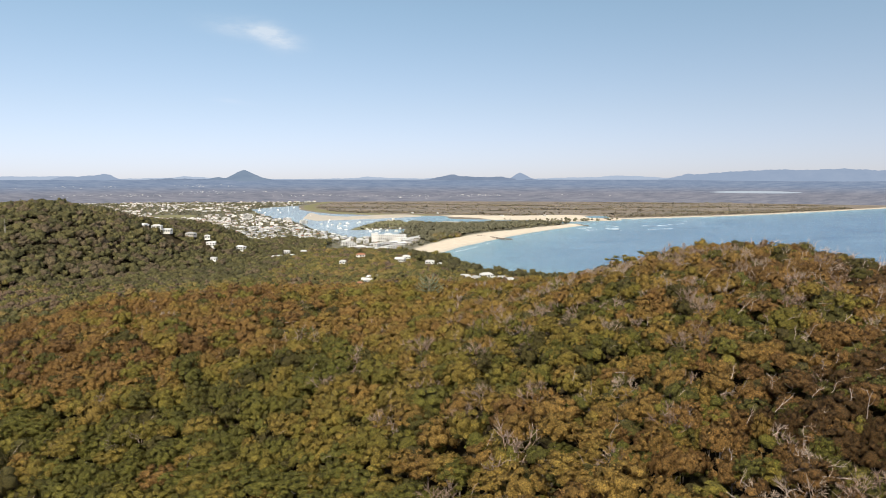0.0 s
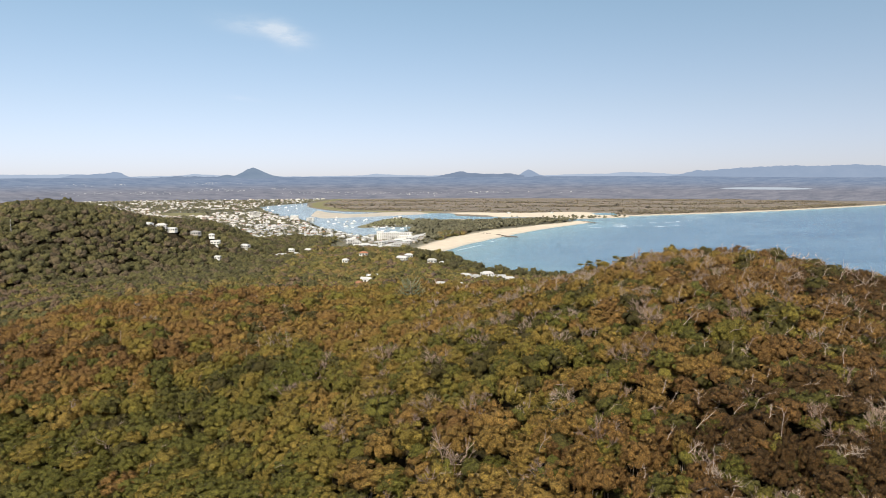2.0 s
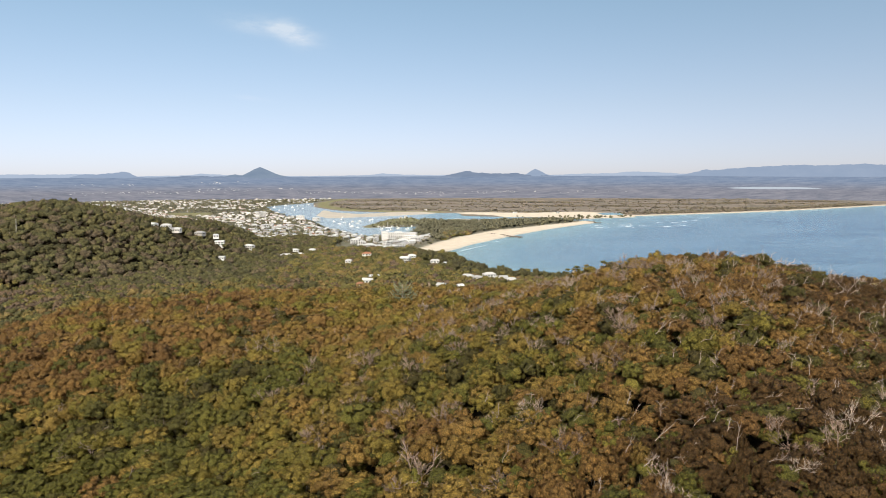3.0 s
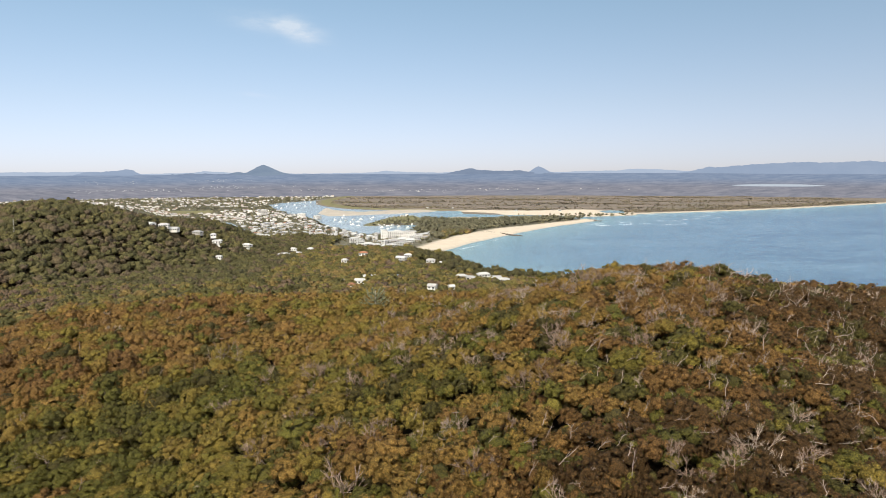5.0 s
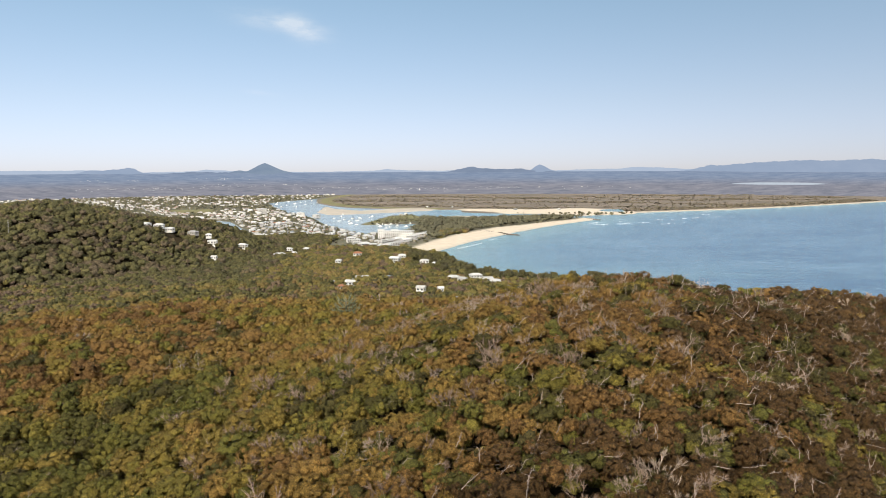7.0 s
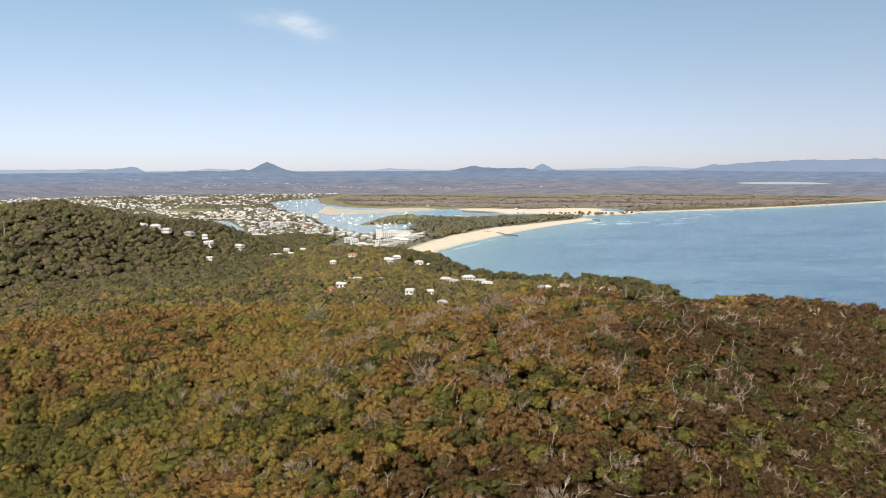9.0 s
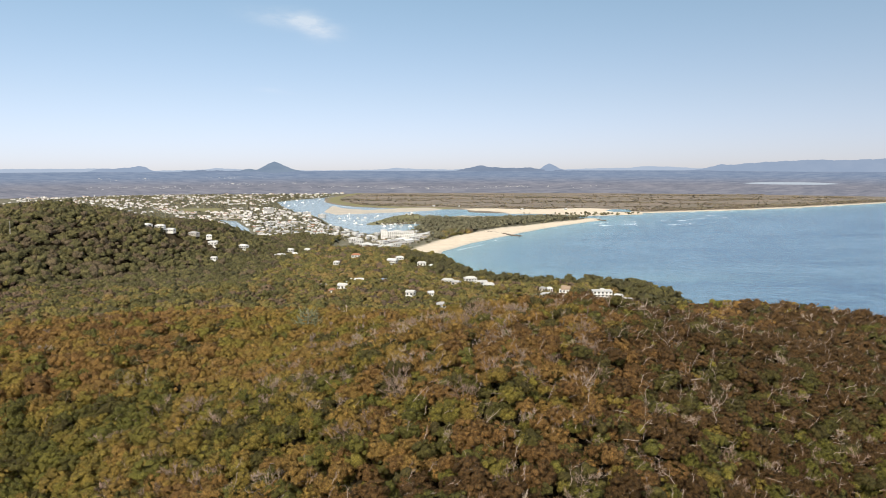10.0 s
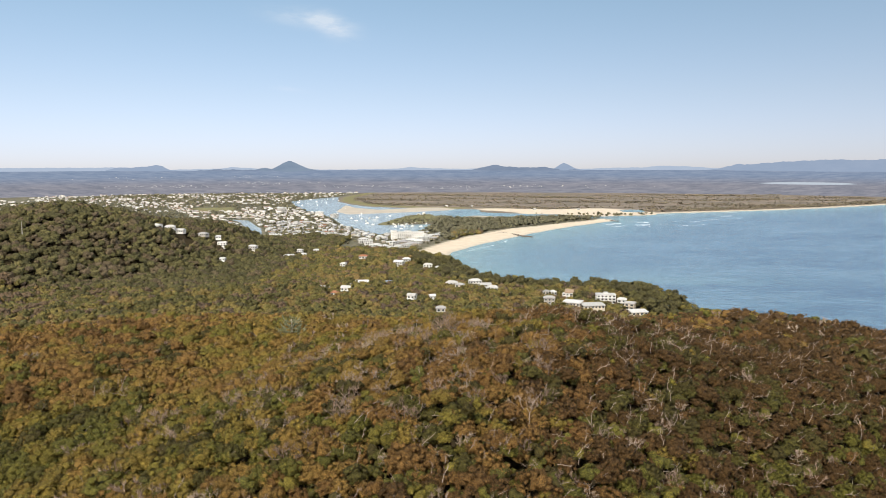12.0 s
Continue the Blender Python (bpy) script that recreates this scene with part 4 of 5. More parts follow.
forest("forest_below", "olive eucalypt forest under the flight line", far_shapes, np.ones(len(cx), bool), cx, cy, ground_height(cx, cy) + stand_height(cx, cy) - 0.6 * csz, csz, rng.uniform(0, 6.28, len(cx)), species_and_shade(cx, cy, rng), leaf_mat)

# the valley and the wooded hills between the ridge and the town
mx, my = scatter(-1150, 480, 405, 850, 8.2, 6)
hx_, hy_ = scatter(-1150, 480, 850, 1330, 8.0, 26)
lx_, ly_ = scatter(-1150, 480, 1330, 1700, 8.5, 27)
mx, my = np.r_[mx, hx_, lx_], np.r_[my, hy_, ly_]
ok = in_sector(mx, my, 30) & (shore(mx, my) > 7) & (signed(BEACH, mx, my) < -4) & (signed(TOWN, mx, my) < 0)
mx, my = mx[ok], my[ok]
mz = ground_height(mx, my)
ok = (mz > 1.0) &  ~((my > 1335) & (mx > -235) & (mx < -25))
for fx_, fy_ in SEAFRONT:
    ok &= np.hypot(mx - fx_, my - fy_) > 17
for hx, hy, hw, *rest in HOMES:
    # a house stands in its own small clearing, open towards the bay side
    along = np.hypot(mx - hx, my - hy)
    ok &= along > hw * 0.5 + 2.5
    ok &= ~((np.abs(mx - hx) < hw * 0.5 + 1) & (my < hy) & (my > hy - 9))
mx, my, mz = mx[ok], my[ok], mz[ok]
m_tone = species_and_shade(mx, my, rng)
m_size = (np.where((my > 850) & (my < 1330), 5.9, 5.4) * np.exp(rng.normal(size=len(mx)) * 0.28) + 0.8 * ripple(mx, my, 37, 2)).clip(2.6, 8.6)
# taller, uneven gums along the water's edge
m_edge = (shore(mx, my) < 75) & (my < 1150)
m_top = mz + stand_height(mx, my) + (m_size - 4.6) * 0.5 + rng.normal(size=len(mx)) * np.where(my > 850, 1.7, 1.8) + m_edge * rng.uniform(-1, 7, len(mx))
m_tone = np.where(m_edge, m_tone * 0.3, m_tone)
for hx, hy, hw, floors, kind, mid in HOMES:
    # the trees below each house are kept low for its view
    ahead = hy - my
    below = (np.abs(mx - hx + (hx - CENTRE) * ahead / hy) < hw * 0.55 + 2.5) & (ahead > 0) & (ahead < 40)
    m_top = np.where(below, np.minimum(m_top, mid + 0.1 + 0.1 * ahead), m_top)
m_turn = rng.uniform(0, 6.28, len(mx))
m_lost = sheltered(mx, my, m_top)
hill_side = (my >= 850) & (mx < -240)
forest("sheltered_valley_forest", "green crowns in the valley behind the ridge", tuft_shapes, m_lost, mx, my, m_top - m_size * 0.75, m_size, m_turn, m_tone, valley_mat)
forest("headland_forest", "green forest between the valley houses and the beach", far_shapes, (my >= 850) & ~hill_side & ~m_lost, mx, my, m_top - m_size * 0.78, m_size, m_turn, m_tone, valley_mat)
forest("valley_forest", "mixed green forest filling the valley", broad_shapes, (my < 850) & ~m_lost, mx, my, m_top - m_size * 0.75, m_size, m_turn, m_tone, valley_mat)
forest("far_hill_forest", "dark green forest on the far hill", far_shapes, hill_side & ~m_lost, mx, my, m_top - m_size * 0.8, m_size * 1.05, m_turn, m_tone, coast_haze_mat)
# grey leafless crowns sprinkled over the valley
vb = (rng.uniform(size=len(mx)) < 0.035) & ~m_lost
forest("leafless_valley_trees", "grey leafless crowns in the valley forest", sparse_twigs, vb, mx, my, m_top - m_size * 0.3, m_size * 0.8, m_turn, rng.uniform(0.2, 1, len(mx)), twig_mat)

# trees on the sand spit, in the town and on the north shore
fx, fy = scatter(-1900, 1800, 1280, 3900, 11.0, 9)
f_s = shore(fx, fy)
f_town, f_spit, f_north = signed(TOWN, fx, fy), signed(TREES_SPIT, fx, fy), signed(NORTH_SHORE, fx, fy)
patch = ripple(fx, fy, 60, 1.5) + 0.5 * ripple(fx, fy, 22, 0.4)
on_spit = (f_spit > 0)
in_town = (f_town > -60) & (f_s > 6) & ~on_spit & (rng.uniform(size=len(fx)) < np.where(patch > 0.35, 0.6, 0.32)) & (f_north < 0)
inland = (f_town <= -60) & (f_s > 10) & ~on_spit & (f_north < 0) & (fy > 1690) & (rng.uniform(size=len(fx)) < 0.3)
tree_line = smooth(f_north, 30, 45) * (1 - smooth(f_north, 110, 190)) * (fx > 420) + 1.1 * smooth(ripple(fx * 0.35, fy, 80, 6.0) + 0.5 * ripple(fx, fy, 27, 3.0), 0.15, 0.6) + 0.05
north = (f_north > 32) & (signed(BAR_NORTH, fx, fy) < -12) & (rng.uniform(size=len(fx)) < 0.55 * tree_line) & (f_north > np.where(fx < 620, 70, 32)) & in_sector(fx, fy)
for bank in BANKS:
    inland &= signed(bank, fx, fy) < -30
    in_town &= signed(bank, fx, fy) < -30
for fx_, fy_ in SEAFRONT:
    in_town &= np.hypot(fx - fx_, fy - fy_) > 11
    inland &= np.hypot(fx - fx_, fy - fy_) > 11
on_islet = signed(ISLET, fx, fy) > 0
on_spit &= ~on_islet | (rng.uniform(size=len(fx)) < 0.3)
in_town &= (signed(FIELD, fx, fy) < 0) & ~on_islet
inland &= (signed(FIELD, fx, fy) < 0) & ~on_islet
ok = (on_spit | in_town | inland | north) & (signed(BEACH, fx, fy) < -3) & in_sector(fx, fy, 40)
fx, fy = fx[ok], fy[ok]
f_size = rng.uniform(3.6, 6.8, len(fx)) * np.where(in_town[ok], 0.72, 1.0) * np.where(north[ok], 1.05, 1.0) * np.where(on_islet[ok], 0.6, 1.0)
f_tone = np.clip(0.06 + 0.25 * rng.uniform(size=len(fx)) + (north[ok]) * rng.uniform(0.25, 0.75, len(fx)), 0, 1)
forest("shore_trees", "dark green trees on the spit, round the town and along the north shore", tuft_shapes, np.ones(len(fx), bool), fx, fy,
       ground_height(fx, fy) + 1.6 + (on_spit & ~on_islet)[ok] * 4.0 + rng.normal(size=len(fx)) * 0.8, f_size, rng.uniform(0, 6.28, len(fx)), f_tone, spit_haze_mat, np.where(north[ok], 0.55, 0.9))


# ---- bare and special trees ----
def z_at(x, y):
    return float(ground_height(np.array([float(x)]), np.array([float(y)]))[0])


def piece(name, vf, mat, parent, label="", flat=True, floats=None, bough=None):
    ob = new(name, np_mesh(name, vf[0], vf[1], [mat], floats, bough, flat=flat))
    ob.parent = parent
    if label:
        ob["label"] = label
    return ob


def dead_tree(k):
    """A bleached leafless tree: one or two leaning stems and crooked forking limbs."""
    r = np.random.default_rng(70 + k)
    words = ("bleached dead tree with crooked forking limbs", "grey dead tree with two upright stems", "white dead tree with a wide bare crown",
             "dead tree with long slanting bare limbs", "thin grey dead tree with fine twigs", "bleached dead tree with a broken top")[k]
    ob = tagged(new("dead_tree"), words + " above green crowns", "dead tree", group="dead trees in the forest")
    tall = (8.6, 9.6, 8.4, 8.0, 9.2, 8.8)[k]
    lean = r.normal(size=2) * (0.8 if k != 3 else 1.3)
    stem = limb_path(r, (0, 0, -0.6), (lean[0] * 0.15, lean[1] * 0.15, 1.0), tall * 0.82, 6, 0.17, 0.12)
    lean = stem[4][:2]
    piece("trunk", tube(stem, np.linspace(0.16, 0.045, 7), 6), dead_mat, ob, flat=False)
    wide, thick = (3.0, 2.6, 3.6, 3.8, 2.6, 3.0)[k], 0.06 if k != 4 else 0.042
    for i in range((5, 4, 6, 5, 6, 5)[k]):
        limb = limbs_shape(r, tall, wide, thick, 1, (3, 3, 4, 3, 5, 3)[k], 4, (1.0, 0.55, 1.3, 1.2, 0.7, 1.0)[k], 0.42)
        turn, c, sn = 2.39996 * i, math.cos(2.39996 * i), math.sin(2.39996 * i)
        limb[0][:, :2] = limb[0][:, :2] @ np.array([[c, sn], [-sn, c]]) + lean * 0.8
        piece("limb", limb, dead_mat, ob)
    tw = twig_shape(r, 60, 0.010)
    piece("twig_spray", (tw[0] * np.array([2.0, 2.0, 1.6]) + np.array([lean[0], lean[1], tall * 0.78]), tw[1]), twig_mat, ob, floats={"tone": np.full(len(tw[0]), 0.7)})
    return ob


dead_makers = [dead_tree(k) for k in range(6)]
# the bare trees that stand out singly: x, y, kind, height
DEAD = [(-17, 213, 2, 1.2), (-42, 205, 1, 1.45), (-39, 207, 0, 1.45), (-44, 208, 3, 1.3), (-76, 163, 2, 1.2), (-72, 166, 0, 1.15), (-90, 185, 4, 1.1), (110, 150, 2, 1.25), (113, 147, 0, 1.2), (108, 154, 3, 1.2), (114, 141, 2, 1.1), (126, 193, 3, 1.2), (121, 206, 0, 1.15), (109, 190, 1, 1.2), (107, 168, 0, 1.25), (33, 97, 4, 1.1), (18, 96, 3, 1.05), (15, 99, 4, 1.0), (35, 104, 4, 1.0), (15, 155, 0, 1.0), (96, 131, 1, 1.2), (93, 134, 3, 1.1), (104, 145, 2, 1.15), (111, 156, 3, 1.2),
        (113, 150, 2, 1.0), (-75, 190, 2, 1.1), (-70, 186, 3, 1.05), (-20, 128, 4, 1.1), (-12, 124, 4, 1.2), (-8, 130, 1, 1.1), (24, 112, 1, 1.0), (28, 110, 0, 1.0), (22, 225, 1, 1.1),
        (30, 232, 0, 1.0), (-120, 232, 2, 1.0), (70, 138, 3, 1.05), (78, 120, 0, 1.0), (60, 108, 3, 1.0), (120, 172, 3, 1.0), (132, 190, 2, 1.0), (88, 165, 0, 1.0)]
dr = np.random.default_rng(21)
spots = [(x, y, k, h) for x, y, k, h in DEAD]
wx, wy = scatter(-170, 250, 62, 330, 22.0, 12)
for x, y in zip(wx, wy):
    if abs(x - CENTRE) < 0.66 * y + 40 and dr.uniform() < 0.12 + 0.25 * (x > 20):
        spots.append((x, y, int(dr.integers(0, 6)), dr.uniform(0.85, 1.1)))
spots = spots[:135]
begun = set()
for x, y, k, h in spots:
    m = pose(x, y, z_at(x, y), dr.normal() * 4, dr.normal() * 4, dr.uniform(0, 360)) @ Matrix.Diagonal((h, h, h * 0.95, 1))
    stand(dead_makers, begun, k, m)

# bare grey sticks that stand out of the living crowns, mostly swept one way by the wind
def stick(rng_):
    """A crooked bare branch that fans out into thinner ones."""
    path = limb_path(rng_, (0, 0, -0.5), (0.8, rng_.normal() * 0.3, 0.8), 2.1, 5, 0.3, 0.05)
    pieces = [tube(path, np.linspace(0.045, 0.016, 6), 3)]
    for k in (1, 2, 3, 3, 4):
        d = path[k] - path[k - 1]
        sub = limb_path(rng_, path[k], d / np.linalg.norm(d) + rng_.normal(size=3) * 0.6 + np.array([0.2, 0, 0.25]), rng_.uniform(0.5, 1.1), 3, 0.32, 0.08)
        pieces.append(tube(sub, (0.026, 0.020, 0.015, 0.009), 3))
    v, f = join(pieces)
    return v, f, v


stick_shapes = [stick(np.random.default_rng(90 + k)) for k in range(12)]
qx, qy = scatter(-170, 300, 62, 330, 4.0, 14)
ok = in_sector(qx, qy) & (dr.uniform(size=len(qx)) < 0.06 + 0.42 * smooth(qx + 25 * ripple(qx, qy, 21, 2.0), 10, 80) + 0.2 * (ripple(qx, qy, 15, 4.0) > 0.5))
qx, qy = qx[ok], qy[ok]
q_top = ground_height(qx, qy) + stand_height(qx, qy)
v, f, t, _ = merged(stick_shapes, dr.integers(0, 12, len(qx)), np.stack([qx, qy, q_top + 0.15], -1), dr.uniform(0.7, 1.5, len(qx)), dr.normal(size=len(qx)) * 0.6, np.zeros(len(qx)), dr.uniform(0.5, 1.3, len(qx)))
tagged(new("bare_branches", np_mesh("bare_branches", v, f, [dead_mat])), "pale bare branches standing out of living crowns", "branches", kind="stuff")

# thin open-crowned trees that stand up from the skyline
def skyline_tree(k):
    r = np.random.default_rng(130 + k)
    ob = tagged(new("gum_tree"), "thin pale-limbed gum tree with a small open crown on the skyline", "tree", group="skyline trees")
    bend = r.normal(size=2) * 0.7
    piece("trunk", tube([(0, 0, -0.6), (bend[0] * 0.4, bend[1] * 0.4, 5), (bend[0], bend[1], 9.6)], (0.16, 0.11, 0.05), 5), bark_mat, ob, flat=False)
    for i in range(5):
        a = 2.39996 * i
        path = limb_path(r, (bend[0] * 0.7, bend[1] * 0.7, 6.6 + 0.55 * i), (math.cos(a), math.sin(a), 0.5), r.uniform(1.6, 2.8), 4, 0.2, 0.12)
        limb = piece("limb", tube(path, np.linspace(0.06, 0.02, 5), 4), bark_mat, ob)
        v, f, nb = crown_shape(r, 5, 80, 0.13)
        piece("leaf_tuft", (v * r.uniform(0.6, 1.0) * np.array([1.3, 1.3, 0.7]) + path[-1], f), leaf_mat, limb, floats={"tone": np.full(len(v), r.uniform(0.15, 0.5))}, bough=nb)
    return ob


sky_makers = [skyline_tree(k) for k in range(3)]
sky_begun = set()
SKYLINE = [(22, 233), (27, 233), (52, 221), (55, 223), (59, 224), (63, 227), (68, 230), (74, 233), (76, 233), (84, 235), (93, 237), (98, 238), (146, 244)]
for i, (x, y) in enumerate(SKYLINE):
    m = pose(x, y, z_at(x, y), 0, 0, i * 77) @ Matrix.Diagonal((1, 1, 0.9 + 0.06 * (i % 4), 1))
    stand(sky_makers, sky_begun, i % 3, m)

# one tall tree with tiers of arching grey-green branches
big = tagged(new("pine_tree"), "tall tree with arching pale grey-green branches above the ridge", "tree")
r = np.random.default_rng(5)
piece("trunk", tube([(0, 0, -1), (0.1, 0, 5), (0, 0.1, 13)], (0.35, 0.28, 0.12), 7), bark_mat, big, flat=False)
needle_mat, n, l, b = material("grey_green_needles", 0.7, 0.2)
# the dark stop puts shade from inside the crown into the needle colour
l.new(ramp(n, l, noise_fac(n, l, 2.0, 4, 0.7), [(0.38, (0.06, 0.07, 0.035)), (0.62, (0.30, 0.30, 0.19))]), b.inputs["Base Color"])
for tier in range(7):
    for i in range(9 - tier // 2):
        a = 2 * math.pi * i / (9 - tier // 2) + 0.35 * tier + r.uniform(-0.15, 0.15)
        hgt = 4.0 + 1.35 * tier
        ln = 6.8 * (1.0 - 0.095 * tier) * r.uniform(0.85, 1.1)
        # each branch sags, then sweeps up to its tip
        path = [np.array([math.cos(a) * ln * k, math.sin(a) * ln * k, hgt - 1.1 * math.sin(k * 2.4) + 2.6 * k * k]) + r.normal(size=3) * 0.06 for k in np.linspace(0, 1, 7)]
        limb = piece("branch", tube(path, (0.07, 0.10, 0.17, 0.22, 0.24, 0.22, 0.05), 5), needle_mat, big, "arching branch clothed in pale needles")
        sprays = []
        for p in path[2:]:
            for _ in range(7):
                tip = p + r.normal(size=3) * 0.3 + np.array([math.cos(a) * 0.3, math.sin(a) * 0.3, 0.25])
                side = r.normal(size=3) * 0.09
                sprays.append((np.array([p - side, p + side, tip]), np.array([(0, 1, 2)])))
        piece("needles", join(sprays), needle_mat, limb)
big.matrix_basis = pose(-5.5, 281, z_at(-5.5, 281)) @ Matrix.Diagonal((1.15, 1.15, 0.98, 1))



def conifer(seed):
    """A tall narrow conifer: a straight trunk with whorls of drooping branches that shorten to the top."""
    r_ = np.random.default_rng(seed)
    ob = tagged(new("conifer"), "tall dark green conifer with whorled branches above the garden trees", "tree", group="conifers in the gardens")
    piece("trunk", tube([(0, 0, -0.8), (0.1, 0, 9), (0, 0.1, 18)], (0.32, 0.22, 0.05), 6), bark_mat, ob, flat=False)
    for tier in range(11):
        hgt, ln = 3.5 + 1.28 * tier, 3.6 * (1 - tier / 12.5) + 0.3
        sprays = []
        for i in range(7):
            a = 2 * math.pi * i / 7 + 0.5 * tier + r_.uniform(-0.2, 0.2)
            out = np.array([math.cos(a), math.sin(a), 0.0])
            side = np.array([-math.sin(a), math.cos(a), 0.0])
            for k in range(6):
                p = out * ln * (k + 0.4) / 6 + np.array([0, 0, hgt - 0.10 * ln * (k / 5) + 0.25 * (k / 5) ** 2])
                w = 0.42 * (1 - 0.5 * k / 5)
                for sgn in (-1, 1):
                    tip = p + out * 0.75 + sgn * side * w + np.array([0, 0, r_.uniform(-0.1, 0.3)])
                    sprays.append((np.array([p - out * 0.2 + np.array([0, 0, 0.22]), p + out * 0.35 - np.array([0, 0, 0.2]), tip]), np.array([(0, 1, 2)])))
        v, f = join(sprays)
        nb = v - np.array([0, 0, hgt - 1.5])
        piece("branch_whorl", (v, f), coast_haze_mat, ob, floats={"tone": np.full(len(v), r_.uniform(0.0, 0.12))}, bough=nb / np.linalg.norm(nb, axis=1, keepdims=True))
    return ob


conifer_makers, conifer_begun = [conifer(81), conifer(82)], set()
for i, (x, y, tall) in enumerate([(90, 690, 1.05), (82, 702, 0.9), (97, 704, 0.85), (76, 694, 0.8), (-8, 880, 0.8)]):
    stand(conifer_makers, conifer_begun, i % 2, pose(x, y, z_at(x, y), 0, 0, 50 * i) @ Matrix.Diagonal((tall * 0.95, tall * 0.95, tall, 1)))


# ---- buildings ----
def plain(name, col, rough=0.8, dirt=0.25, scale=0.8):
    """Painted or roofed surface with slight weathering."""
    m, n, l, b = material(name, rough, 0.35)
    dark = tuple(c * (1 - dirt) for c in col)
    c = ramp(n, l, noise_fac(n, l, scale, 6, 0.65), [(0.3, dark), (0.65, col)])
    info = n.new("ShaderNodeObjectInfo")
    c = mix(n, l, 1.0, c, ramp(n, l, info.outputs["Random"], [(0.0, (0.74, 0.73, 0.71)), (0.5, (0.94, 0.935, 0.93)), (1.0, (1.0, 1.0, 1.0))]), "MULTIPLY")
    l.new(c, b.inputs["Base Color"])
    return m


wall_white, wall_cream, wall_grey = plain("white_render", (0.78, 0.78, 0.785)), plain("cream_render", (0.68, 0.61, 0.52)), plain("grey_boards", (0.42, 0.40, 0.38))
roof_white, roof_grey, roof_blue = plain("white_sheet_roof", (0.66, 0.67, 0.69), 0.5), plain("grey_sheet_roof", (0.40, 0.40, 0.41), 0.5), plain("blue_grey_roof", (0.26, 0.31, 0.38), 0.5)
roof_red, roof_thatch = plain("terracotta_tiles", (0.42, 0.20, 0.12)), plain("brown_shingles", (0.30, 0.23, 0.17))
concrete_grey = plain("galvanised_steel", (0.50, 0.49, 0.49), 0.6)
MAST_X, MAST_Y = -564.1, 931.1
stone_mat = plain("dark_rock", (0.16, 0.13, 0.11), 0.9, 0.5)
glass_mat, n, l, b = material("window_glass", 0.12, 0.5)
b.inputs["Base Color"].default_value = (0.035, 0.045, 0.055, 1)
foam_mat, n, l, b = material("foam", 0.9, 0.2)
l.new(ramp(n, l, noise_fac(n, l, 0.15, 5, 0.7), [(0.35, (0.55, 0.64, 0.68)), (0.6, (0.88, 0.90, 0.91))]), b.inputs["Base Color"])
timber_mat = plain("grey_timber", (0.28, 0.23, 0.18), 0.9, 0.4)


def box(x0, x1, y0, y1, z0, z1):
    v = np.array([(x, y, z) for z in (z0, z1) for x, y in ((x0, y0), (x1, y0), (x1, y1), (x0, y1))], float)
    f = np.array([(0, 2, 1), (0, 3, 2), (4, 5, 6), (4, 6, 7), (0, 1, 5), (0, 5, 4), (1, 2, 6), (1, 6, 5), (2, 3, 7), (2, 7, 6), (3, 0, 4), (3, 4, 7)])
    return v, f


def gable(w, d, z, rise, over=0.5, hip=0.0):
    """A roof with eaves: gabled, or hipped where the ridge is shortened; the eaves have thickness."""
    a, c, t = w / 2 + over, d / 2 + over, 0.22
    rx = a - hip
    v = np.array([(-a, -c, z), (a, -c, z), (a, c, z), (-a, c, z), (-a, -c, z + t), (a, -c, z + t), (a, c, z + t), (-a, c, z + t), (-rx, 0, z + rise), (rx, 0, z + rise)], float)
    f = np.array([(0, 2, 1), (0, 3, 2), (0, 1, 5), (0, 5, 4), (1, 2, 6), (1, 6, 5), (2, 3, 7), (2, 7, 6), (3, 0, 4), (3, 4, 7), (4, 5, 9), (4, 9, 8), (6, 7, 8), (6, 8, 9), (5, 6, 9), (7, 4, 8)])
    return v, f


def window(parent, at, half, low, high, fine):
    """A pane in the front wall; on the nearer houses it sits in a pale frame of its own."""
    x, y = at
    pane = box(x - half, x + half, y - 0.03, y + 0.1, low, high)
    if not fine:
        return piece("window", pane, glass_mat, parent)
    fr = 0.14
    bars = [box(x - half - fr, x - half, y - 0.07, y + 0.1, low - fr, high + fr), box(x + half, x + half + fr, y - 0.07, y + 0.1, low - fr, high + fr),
            box(x - half, x + half, y - 0.07, y + 0.1, high, high + fr), box(x - half, x + half, y - 0.09, y + 0.1, low - fr, low)]
    ob = piece("window", join(bars), wall_white, parent, "white window frame")
    piece("pane", pane, glass_mat, ob)
    return ob


